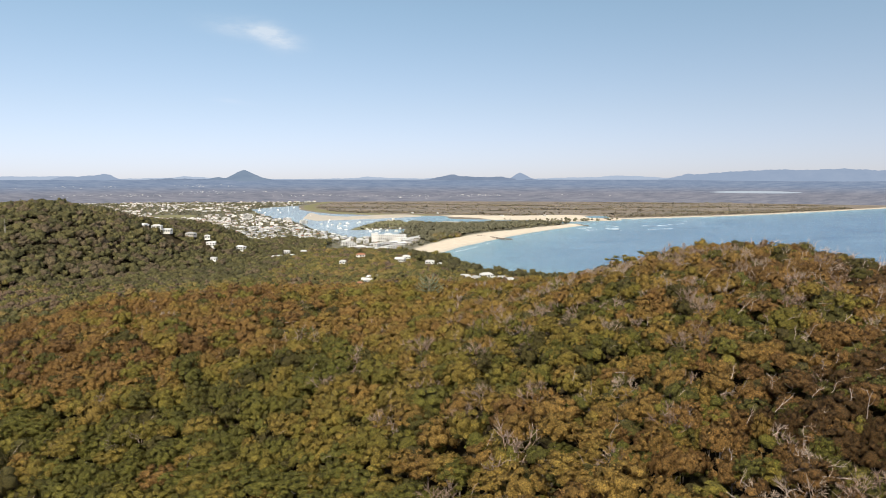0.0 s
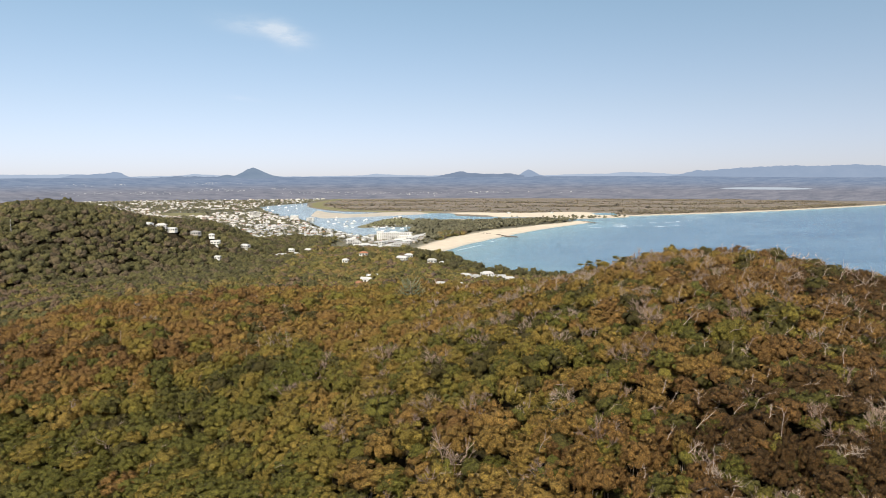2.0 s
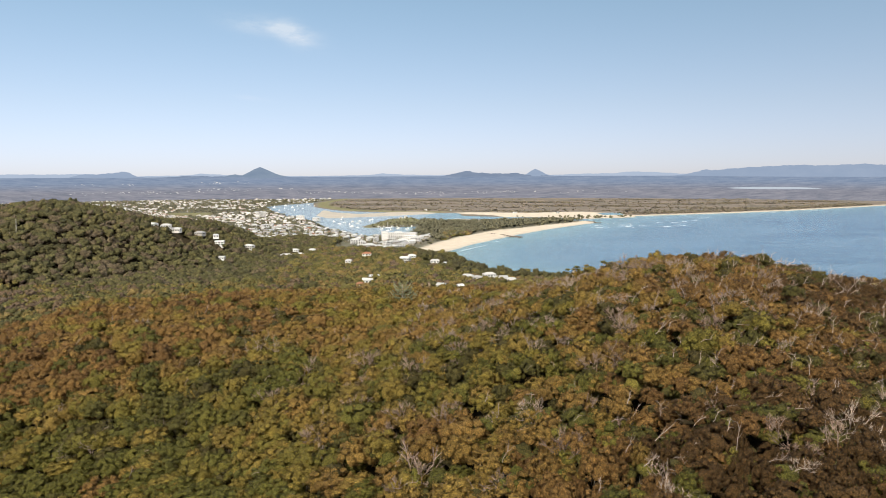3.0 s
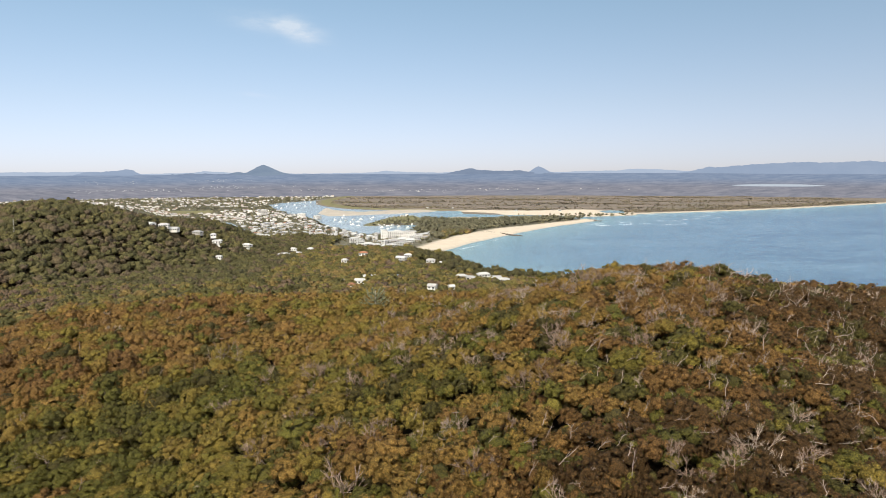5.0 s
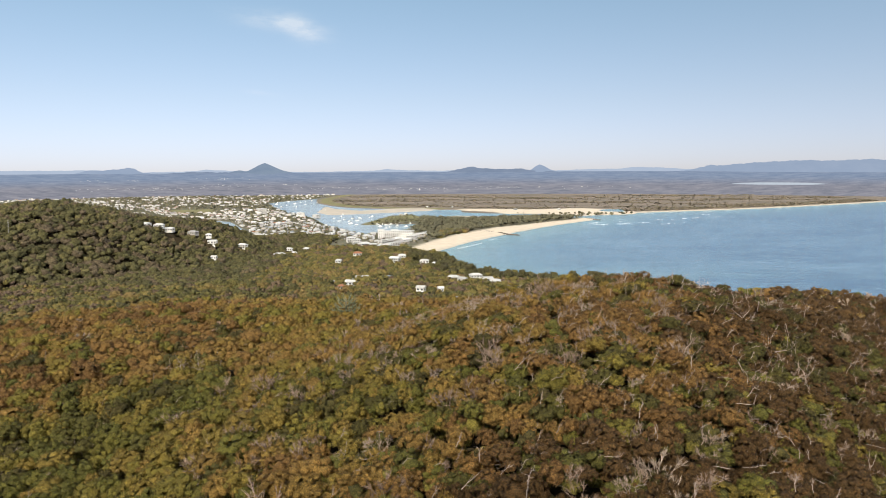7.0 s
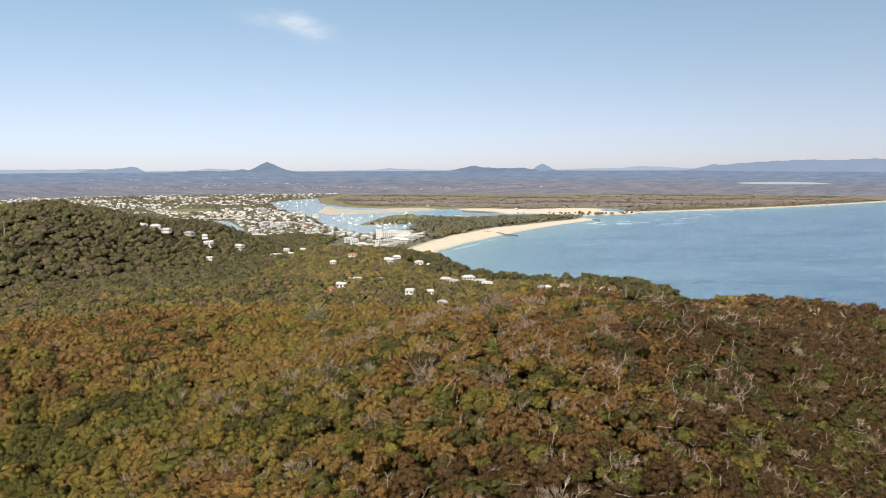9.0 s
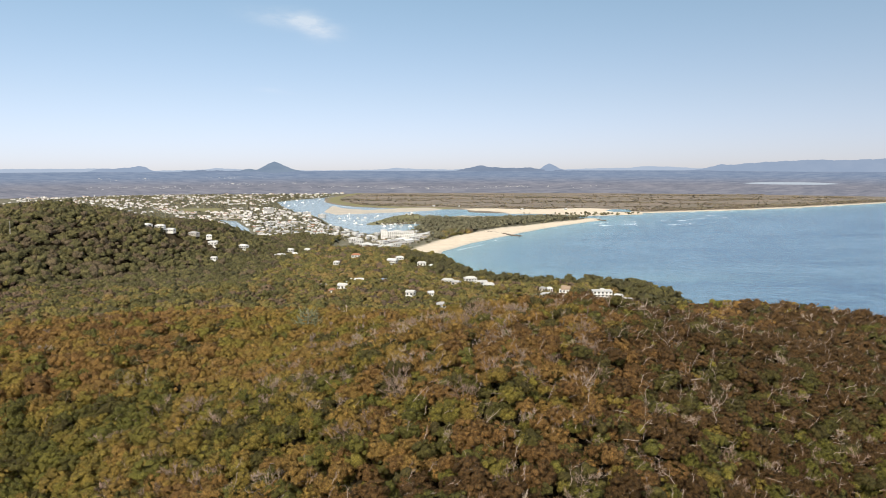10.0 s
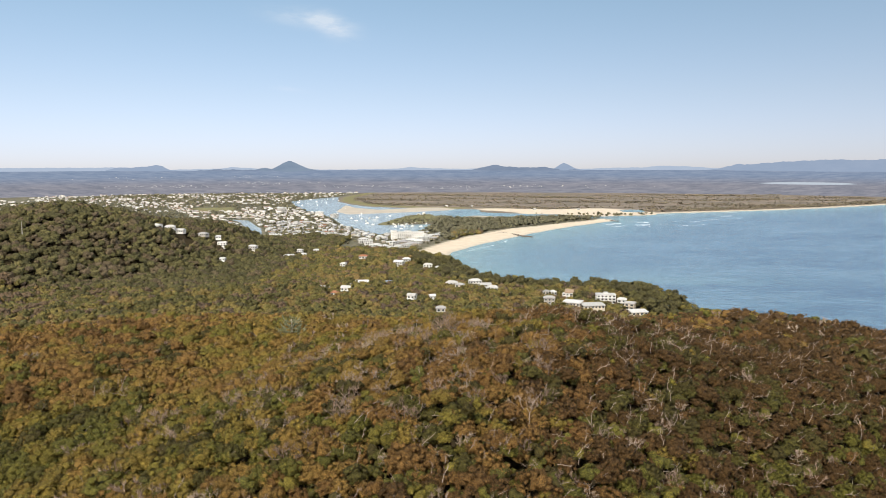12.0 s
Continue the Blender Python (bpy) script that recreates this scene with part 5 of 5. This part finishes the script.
def house(w, d, floors, kind, words, group="", base=1.5, seed=0, fine=False):
    """A house: walls, roof, windows let into the front and sides, a balcony where it has two floors or more."""
    r = random.Random(seed)
    wall = {"g": wall_grey, "c": wall_cream, "l": wall_cream}.get(kind, wall_white)
    top = {"w": roof_white, "g": roof_grey, "r": roof_red, "b": roof_blue, "c": roof_grey, "t": roof_thatch, "l": roof_white, "f": roof_white}[kind]
    h = 3.0 * floors
    ob = tagged(new("house"), words, "house", group=group)
    piece("wall", box(-w / 2, w / 2, -d / 2, d / 2, -base, h), wall, ob)
    if kind == "f":
        piece("roof", join([box(-w / 2 - 0.4, w / 2 + 0.4, -d / 2 - 0.4, d / 2 + 0.4, h, h + 0.35), box(-w * 0.1, w * 0.12, -d * 0.1, d * 0.2, h + 0.35, h + 2.2)]), top, ob)
    elif kind == "l":
        v, f = box(-w / 2 - 0.9, w / 2 + 0.9, -d / 2 - 0.9, d / 2 + 0.9, h, h + 0.3)
        v[:, 2] += (v[:, 1] > 0) * 1.1
        piece("roof", (v, f), top, ob)
    elif kind == "t":
        piece("roof", gable(w * 0.5, d, h, 4.2, 0.5), top, ob)
        g2 = gable(w * 0.55, d * 0.8, h, 3.6, 0.5)
        g2[0][:, 0] += w * 0.3
        piece("roof", g2, top, ob)
    else:
        piece("roof", gable(w, d, h, 1.3 + 0.08 * w, 0.6, hip=d * 0.42 if r.random() < 0.6 else 0.0), top, ob)
    count = max(2, int(w / 3.4))
    for fl in range(floors):
        for i in range(count):
            x = (i + 0.5) / count * w - w / 2
            ww = w / count * 0.25
            window(ob, (x, -d / 2), ww, fl * 3 + 0.7, fl * 3 + 2.35, fine)
        for sx in (-1, 1):
            piece("window", box(sx * w / 2 - 0.06, sx * w / 2 + 0.06, -d * 0.25, d * 0.15, fl * 3 + 0.9, fl * 3 + 2.2), glass_mat, ob)
        if fl and kind in "wfc":
            piece("balcony", join([box(-w * 0.46, w * 0.46, -d / 2 - 1.6, -d / 2 - 0.04, fl * 3 - 0.2, fl * 3), box(-w * 0.46, w * 0.46, -d / 2 - 1.6, -d / 2 - 1.5, fl * 3, fl * 3 + 0.9)]), wall, ob)
    return ob


KIND_WORDS = {"w": "white house with a pale sheet roof", "g": "house with a grey sheet roof", "r": "white house with a terracotta roof", "b": "white house with a blue-grey roof",
              "c": "cream house with a grey roof", "t": "white house with steep brown shingled gables", "l": "long low house with a flat pale roof", "f": "white flat-roofed house with rows of windows"}
for i, (x, y, w, floors, kind, mid) in enumerate(HOMES):
    d = min(max(w * 0.62, 6.0), 11.0)
    floor_z = mid - 1.5 * floors
    words = KIND_WORDS[kind] + " among trees" + (f", {('one', 'two', 'three')[floors - 1]} storeys" if kind != "t" else "")
    ob = house(w, d, floors, kind, words, "houses on the wooded slope", base=3.0, seed=i, fine=True)
    ob.matrix_basis = pose(x, y, floor_z, 0, 0, (i * 37) % 50 - 30)

# the town by the river
town_kinds = [(13, 9, 1, "w"), (15, 10, 2, "w"), (11, 8, 1, "g"), (14, 9, 2, "c"), (12, 9, 1, "r"), (16, 10, 2, "f"), (18, 9, 1, "l"), (12, 8, 2, "b"), (20, 11, 2, "w"), (14, 10, 3, "f")]
town_makers = [house(w, d, fl, k, KIND_WORDS[k] + " in the riverside town", "houses in the town", 1.0, 100 + i) for i, (w, d, fl, k) in enumerate(town_kinds)]
tx, ty = scatter(-1500, 60, 1380, 3150, 21, 33)
t_in = signed(TOWN, tx, ty)
ok = (t_in > 3) & (shore(tx, ty) > 9) & in_sector(tx, ty, 0) & (signed(BEACH, tx, ty) < -8) & (np.hypot(tx + 118, ty - 1560) > 46)
for fx_, fy_ in SEAFRONT:
    ok &= np.hypot(tx - fx_, ty - fy_) > 22
tr = np.random.default_rng(4)
ok &= (ripple(tx, ty, 60, 1.5) < 0.75) & (tr.uniform(size=len(tx)) < np.where(ty < 2500, 0.78, 0.45))
tx, ty = tx[ok], ty[ok]
order = np.argsort(ty)
tx, ty = tx[order], ty[order]
weights = (0.16, 0.11, 0.16, 0.12, 0.10, 0.08, 0.08, 0.08, 0.07, 0.04)
begun = set()
TOWN_MAX = 285
for x, y in zip(tx[:TOWN_MAX], ty[:TOWN_MAX]):
    k = int(tr.choice(10, p=weights))
    s = tr.uniform(0.5, 0.78)
    m = pose(x, y, z_at(x, y), 0, 0, tr.normal() * 28 + 12) @ Matrix.Diagonal((s, s, s * tr.uniform(0.9, 1.15), 1))
    stand(town_makers, begun, k, m)

# hotels and flats along the beach front
for i, (x, y) in enumerate(SEAFRONT):
    k = "fwlfwfcw"[i % 8]
    fl = (3, 2, 2, 2, 3, 3, 2, 2)[i % 8]
    flat = house(15 + (i * 7) % 9, 11, fl, k, {"f": "white flat-roofed beach apartments with balconies", "w": "white beach house with a pale sheet roof", "l": "long low beach building with a pale flat roof",
                 "c": "cream beach house with a grey roof"}[k], "buildings along the beach front", 1.5, 400 + i)
    flat.matrix_basis = pose(x, y, max(z_at(x, y), 1.5), 0, 0, 25 + (i * 23) % 25)

# taller blocks of flats among the town houses
for i, (x, y, w, floors) in enumerate([(-641, 2373, 30, 6), (-489, 2272, 24, 4), (-424, 2200, 22, 4)]):
    block = house(w, 14, floors, "f", f"white {('six', 'four', 'four')[i]}-storey block of flats with balconies in the town", "blocks of flats in the town", 1.5, 500 + i)
    block.matrix_basis = pose(x, y, z_at(x, y), 0, 0, 12 - 9 * i)

# the rest of the town, too far to tell apart
sx, sy = scatter(-2150, 60, 1400, 4100, 26, 35)
inland_ok = (shore(sx, sy) > 12) & (signed(NORTH_SHORE, sx, sy) < -30) & in_sector(sx, sy, 60)
clump = ripple(sx, sy, 130, 2.2) + 0.5 * ripple(sx, sy, 47, 1.0)
inland_ok &= (tr.uniform(size=len(sx)) < np.where((clump > 0.1) | (signed(TOWN, sx, sy) > 0) & (sy < 2500), 0.46, 0.08))
last_y = float(ty[min(TOWN_MAX, len(ty)) - 1])
inland_ok &= signed(FIELD, sx, sy) < -5
inland_ok &= ((signed(TOWN, sx, sy) < 0) & (sy > 2300)) | ((signed(TOWN, sx, sy) > 0) & (sy > last_y + 10))
for bank in BANKS:
    inland_ok &= signed(bank, sx, sy) < -40
far_walls, far_roofs = [], []
for x, y in zip(sx[inland_ok], sy[inland_ok]):
    w, d, h = tr.uniform(7, 15), tr.uniform(6, 10), tr.choice([3.0, 3.0, 5.5])
    a = tr.normal() * 0.4
    rot = np.array([[math.cos(a), -math.sin(a), 0], [math.sin(a), math.cos(a), 0], [0, 0, 1]])
    spot = np.array([x, y, z_at(x, y)])
    v, f = box(-w / 2, w / 2, -d / 2, d / 2, -0.5, h)
    far_walls.append((v @ rot.T + spot, f))
    v, f = gable(w, d, h, 2.0, 0.5, d * 0.4)
    far_roofs.append((v @ rot.T + spot, f))
far_town = tagged(new("far_town"), "scattered white and grey houses of the distant town", "town", kind="stuff")
far_v, far_f = join(far_walls)
roof_v, roof_f = join(far_roofs)
far_roof_mat, n, l, b = material("mixed_roofs", 0.6, 0.3)
geo = n.new("ShaderNodeNewGeometry")
l.new(ramp(n, l, geo.outputs["Random Per Island"], [(0.0, (0.75, 0.74, 0.72)), (0.25, (0.50, 0.48, 0.47)), (0.5, (0.26, 0.26, 0.27)), (0.78, (0.36, 0.24, 0.19)), (1.0, (0.8, 0.79, 0.76))]), b.inputs["Base Color"])
piece("walls", (far_v, far_f), wall_white, far_town)
piece("roofs", (roof_v, roof_f), far_roof_mat, far_town)

# pale specks of settlement on the far plain
specks = []
for az_mid, az_wide, r_mid, count in ((-24, 5, 4330, 40), (-18, 4, 4420, 34), (-4, 3.5, 4260, 44), (2.5, 2.5, 4300, 36), (-10, 3, 4300, 26), (-27, 3, 4600, 16), (-19, 3, 4640, 18), (9, 3, 4300, 8)):
    for _ in range(count):
        a = radians(az_mid + tr.normal() * az_wide * 0.5)
        rr_ = r_mid + tr.normal() * 22
        x, y = CENTRE + rr_ * math.sin(a), rr_ * math.cos(a)
        z = 1.5 + 121.0 * max(0, (rr_ - 4130) / 735) ** 0.9
        w, h = tr.uniform(2, 8), tr.uniform(0.6, 1.8)
        specks.append(box(x - w / 2, x + w / 2, y - 3, y + 3, z - 2, z + h))
far_roofs_ob = tagged(new("far_settlement"), "pale roofs of settlements on the distant plain", "town", kind="stuff")
piece("roofs", join(specks), wall_white, far_roofs_ob)


# a thin lattice mast on the hill top
mast = tagged(new("radio_mast"), "thin grey lattice radio mast above the hill trees", "mast")
for cx, cy in ((-0.7, -0.5), (0.7, -0.5), (0.0, 0.8)):
    piece("leg", tube([(cx, cy, -1), (cx * 0.5, cy * 0.5, 27)], (0.16, 0.11), 4), concrete_grey, mast)
for i in range(9):
    z0, k0 = 2.8 * i, 1 - 0.5 * i / 9
    piece("brace", tube([(-0.7 * k0, -0.5 * k0, z0), (0.7 * k0, -0.5 * k0, z0 + 1.4), (-0.65 * k0, -0.48 * k0, z0 + 2.8)], (0.07, 0.07, 0.07), 3), concrete_grey, mast)
mast.matrix_basis = pose(MAST_X, MAST_Y, z_at(MAST_X, MAST_Y))


# the large white hotel by the beach
def hotel():
    ob = tagged(new("hotel"), "long white five-storey hotel with rows of arched balconies", "hotel")
    w, d, floors = 72.0, 16.0, 5
    piece("wall", join([box(-w / 2, w / 2, -d / 2, d / 2, -1, 15.5), box(-w / 2, -w / 2 + 13, -d / 2 - 2, d / 2 + 2, -1, 18.5), box(w * 0.15, w * 0.5, -d / 2 - 4, -d / 2, -1, 9.5)]), wall_white, ob)
    piece("roof", join([box(-w / 2 - 0.5, w / 2 + 0.5, -d / 2 - 0.5, d / 2 + 0.5, 15.5, 16.1), box(-w / 2 - 0.6, -w / 2 + 13.6, -d / 2 - 2.6, d / 2 + 2.6, 18.5, 19.2), box(-8, 8, -4, 4, 16.1, 18.4)]), roof_white, ob)
    pane = box(-0.62, 0.62, -0.06, 0.06, 0.3, 1.9)
    me = np_mesh("window", pane[0], pane[1], [glass_mat])
    slab = box(-1.9, 1.9, -1.3, 0, -0.15, 0.0)
    rail = box(-1.9, 1.9, -1.3, -1.2, 0, 0.95)
    me_b = np_mesh("balcony", *join([slab, rail]), [wall_white])
    for fl in range(floors):
        for i in range(13):
            x = -w / 2 + 16 + i * 4.3
            if x > w * 0.5 - 1 or (fl < 3 and x > w * 0.14):
                continue
            o = new("window", me)
            o.parent, o.location = ob, (x, -d / 2 - 0.02, fl * 3.05 + 0.6)
            o = new("balcony", me_b)
            o.parent, o.location = ob, (x, -d / 2, fl * 3.05 + 0.3)
        for i in range(3):
            o = new("window", me)
            o.parent, o.location = ob, (-w / 2 + 2.4 + i * 4.1, -d / 2 - 2.02, fl * 3.3 + 0.8)
    for fl in range(3):
        for i in range(6):
            o = new("window", me)
            o.parent, o.location = ob, (w * 0.15 + 2.2 + i * 4.1, -d / 2 - 4.02, fl * 3.1 + 0.5)
    return ob


hotel().matrix_basis = pose(-118, 1560, z_at(-118, 1560), 0, 0, 10)


# ---- boats, groyne, bridge, jetty ----
def hull_shape(length, beam, height):
    V, rows_ = [], 7
    for i in range(rows_):
        k = i / (rows_ - 1)
        half = beam / 2 * (1 - max(0, (k - 0.45) / 0.55) ** 2) * (0.82 + 0.18 * min(1, k * 4))
        sheer = height * (0.85 + 0.35 * k * k)
        y = (k - 0.5) * length
        V += [(-half, y, sheer), (-half * 0.6, y, -0.3), (half * 0.6, y, -0.3), (half, y, sheer)]
    F = []
    for i in range(rows_ - 1):
        a, c = i * 4, i * 4 + 4
        for k in range(3):
            F += [(a + k, c + k, c + k + 1), (a + k, c + k + 1, a + k + 1)]
        F += [(a + 3, c + 3, c), (a + 3, c, a)]
    F += [(0, 1, 2), (0, 2, 3)]
    return np.array(V, float), np.array(F)


hull_mat = plain("white_gelcoat", (0.85, 0.85, 0.84), 0.3, 0.08)


def boat(sail, length):
    ob = tagged(new("sailing_boat" if sail else "motor_boat"), ("white sailing boat with a bare mast on the river" if sail else "white motor cruiser moored on calm water"), "boat", group="boats on the river")
    piece("hull", hull_shape(length, length * 0.3, 1.3), hull_mat, ob, flat=False)
    if sail:
        piece("cabin", box(-length * 0.09, length * 0.09, -length * 0.15, length * 0.18, 1.2, 1.9), hull_mat, ob)
        piece("mast", tube([(0, length * 0.08, 1.0), (0, length * 0.08, length * 1.15)], (0.11, 0.07), 5), hull_mat, ob)
        piece("boom", tube([(0, length * 0.08, 2.6), (0, -length * 0.38, 2.7)], (0.14, 0.12), 5), roof_blue, ob, "blue sail cover on the boom")
    else:
        cabin = piece("cabin", join([box(-length * 0.12, length * 0.12, -length * 0.3, length * 0.2, 1.2, 2.7), box(-length * 0.1, length * 0.1, -length * 0.28, length * 0.05, 2.7, 4.0)]), hull_mat, ob)
        piece("window", box(-length * 0.122, length * 0.122, -length * 0.25, length * 0.202, 1.75, 2.3), glass_mat, cabin)
    return ob


boat_makers = [boat(True, 10.5), boat(False, 12.0), boat(True, 13.0), boat(False, 9.0)]
BOATS = [(-217, 1967), (-204, 1950), (-191, 1950), (-178, 1933), (-168, 1952), (-158, 1971), (-149, 1990), (-139, 1991), (-129, 1991), (-116, 1973), (-189, 1879), (-163, 1864), (-147, 1899), (-263, 2218), (-262, 2267), (-289, 2193), (-284, 2104), (-308, 2169), (-300, 2061), (-329, 2146), (-358, 2262), (-333, 2080), (-364, 2166), (-283, 1983), (-261, 1946), (-706, 3096), (-705, 3192), (-703, 3294), (-689, 3348), (-708, 2962), (-699, 2839), (-772, 3047), (-755, 2917), (-782, 3290), (-638, 2842), (-641, 3008), (-629, 3195), (-481, 2631), (-443, 2334), (-370, 2365), (-168, 1831), (-122, 1883), (-806, 3187), (-822, 3342), (-810, 3455), (-415, 1694)]
begun = set()
for i, (x, y) in enumerate(BOATS):
    k = (0, 1, 3, 2, 1, 0, 3, 1)[i % 8]
    m = pose(x, y, 0.0, 0, 0, tr.uniform(0, 360))
    if k in begun:
        copy_thing(boat_makers[k], m)
    else:
        begun.add(k)
        boat_makers[k].matrix_basis = m


def rock_row(name, label, line, width, height, count, seed):
    """A bank of heaped boulders along a line."""
    r = np.random.default_rng(seed)
    pieces = []
    line = np.array(line, float)
    seg = np.linspace(0, len(line) - 1, count)
    for t in seg:
        i = min(int(t), len(line) - 2)
        p = line[i] + (line[i + 1] - line[i]) * (t - i)
        s = r.uniform(0.9, 2.0)
        bv, bf = ICO_V, ICO_F
        v = bv * (1 + r.uniform(-0.25, 0.25, (len(bv), 1))) * s * np.array([1.2, 1.0, 0.8])
        pieces.append((v + np.array([p[0] + r.normal() * width, p[1] + r.normal() * width, r.uniform(-0.3, height)]), bf))
    ob = tagged(new(name), label, "groyne", kind="stuff")
    piece("boulders", join(pieces), stone_mat, ob)
    return ob


rock_row("rock_groyne", "dark boulder groyne running out from the beach", [(74, 1738), (110, 1698), (135, 1646), (153, 1634)], 2.2, 1.6, 190, 2)
rock_row("spit_rocks", "dark boulders at the tip of the sand spit", [(380, 2163), (398, 2142), (419, 2101)], 3.0, 1.2, 120, 3)

causeway = tagged(new("jetty"), "long grey timber jetty along the islet", "jetty")
(jx0, jy0), (jx1, jy1) = (-250, 1956), (-94, 1984)
jl = math.hypot(jx1 - jx0, jy1 - jy0)
piece("deck", box(0, jl, -2.2, 2.2, 1.1, 1.6), timber_mat, causeway)
post_me = np_mesh("post", *box(-0.2, 0.2, -0.2, 0.2, -2.5, 1.9), [timber_mat])
for i in range(int(jl / 9)):
    for sgn in (-2.3, 2.3):
        o = new("post", post_me)
        o.parent, o.location = causeway, (4 + i * 9, sgn, 0)
causeway.matrix_basis = pose(jx0, jy0, 0, 0, 0, math.degrees(math.atan2(jy1 - jy0, jx1 - jx0)))

bridge = tagged(new("road_bridge"), "low pale concrete road bridge over the inlet", "bridge")
(gx0, gy0), (gx1, gy1) = (-741, 2123), (-645, 2106)
bl = math.hypot(gx1 - gx0, gy1 - gy0)
concrete_mat = plain("pale_concrete", (0.52, 0.49, 0.45), 0.9)
piece("deck", box(0, bl, -5, 5, 4.0, 5.0), concrete_mat, bridge)
piece("railing", box(0, bl, -5.2, -5.0, 5.0, 6.0), concrete_mat, bridge)
piece("railing", box(0, bl, 5.0, 5.2, 5.0, 6.0), concrete_mat, bridge)
for i in range(5):
    piece("pier", box(bl * (i + 0.5) / 5 - 0.6, bl * (i + 0.5) / 5 + 0.6, -4, 4, -3, 4.0), concrete_mat, bridge)
bridge.matrix_basis = pose(gx0, gy0, 0, 0, 0, math.degrees(math.atan2(gy1 - gy0, gx1 - gx0)))

# two huts on the far sand
for i, (x, y) in enumerate([(208, 2570), (362, 2578), (-117, 2754), (-20, 2759)]):
    hut = house(13 - 2 * i, 7, 1, "w", "small white hut on the far sandy shore", "huts on the north shore", 0.8, 300 + i)
    hut.matrix_basis = pose(x, y, max(z_at(x, y), 0.6), 0, 0, 5)


# ---- surf ----
def foam_line(name, label, line, width, seed, breaks=0.25, z=0.18):
    """Broken white water along a line: ragged low ridges with gaps."""
    r = np.random.default_rng(seed)
    line = np.array(line, float)
    V, F = [], []
    d = np.r_[0, np.cumsum(np.hypot(*np.diff(line, axis=0).T))]
    t = np.arange(0, d[-1], 4.0)
    px, py = np.interp(t, d, line[:, 0]), np.interp(t, d, line[:, 1])
    px, py = px + 3 * np.sin(t / 37.0 + seed), py + 3 * np.cos(t / 29.0 + seed)
    wid = width * np.clip(0.25 + 0.9 * np.abs(np.sin(t / 53.0 + seed * 1.7)) * np.abs(np.sin(t / 17.0 + seed)) + r.normal(size=len(t)) * 0.15, 0.05, 1.3)
    tx_, ty_ = np.gradient(px), np.gradient(py)
    ln = np.hypot(tx_, ty_) + 1e-9
    nx_, ny_ = -ty_ / ln, tx_ / ln
    for k, (off, zz) in enumerate(((-0.5, 0.02), (0.0, z), (0.5, 0.02))):
        V.append(np.stack([px + nx_ * wid * off, py + ny_ * wid * off, np.full(len(t), zz)], -1))
    m = len(t)
    gone = 0.6 * np.sin(t / 41.0 + seed * 3) + 0.6 * np.sin(t / 13.0 + seed) + 0.3 * r.normal(size=len(t)) < -1 + 2 * breaks
    gone = gone & (not gone[:-1].all())
    for i in range(m - 1):
        if gone[i]:
            continue
        for k in range(2):
            a = k * m + i
            F += [(a, a + 1, a + 1 + m), (a, a + 1 + m, a + m)]
    return tagged(new(name, np_mesh(name, np.concatenate(V), F, [foam_mat], flat=False)), label, "surf", kind="stuff")


foam_line("beach_foam", "thin white line of surf along the beach", [(-18, 1213), (1, 1299), (49, 1429), (108, 1562)], 1.7, 1, 0.4)
foam_line("north_foam", "thin surf along the north shore", [(496, 2344), (634, 2404), (778, 2467), (997, 2566), (1244, 2705), (1594, 2936)], 3.0, 3, 0.55)
for i, line in enumerate([[(346, 1999), (419, 2022)], [(453, 2043), (572, 2090)], [(351, 1981), (458, 1987), (546, 2011)], [(374, 1929), (484, 1971)], [(520, 2067), (614, 2133), (651, 2094)], [(668, 2157), (787, 2230), (845, 2256)], [(417, 2061), (480, 2105)], [(758, 2298), (869, 2379)], [(459, 1917), (555, 1957), (640, 1998)]]):
    foam_line("breaker", "white breaker over the river bar", line, 1.2, 10 + i, 0.68, 0.3)
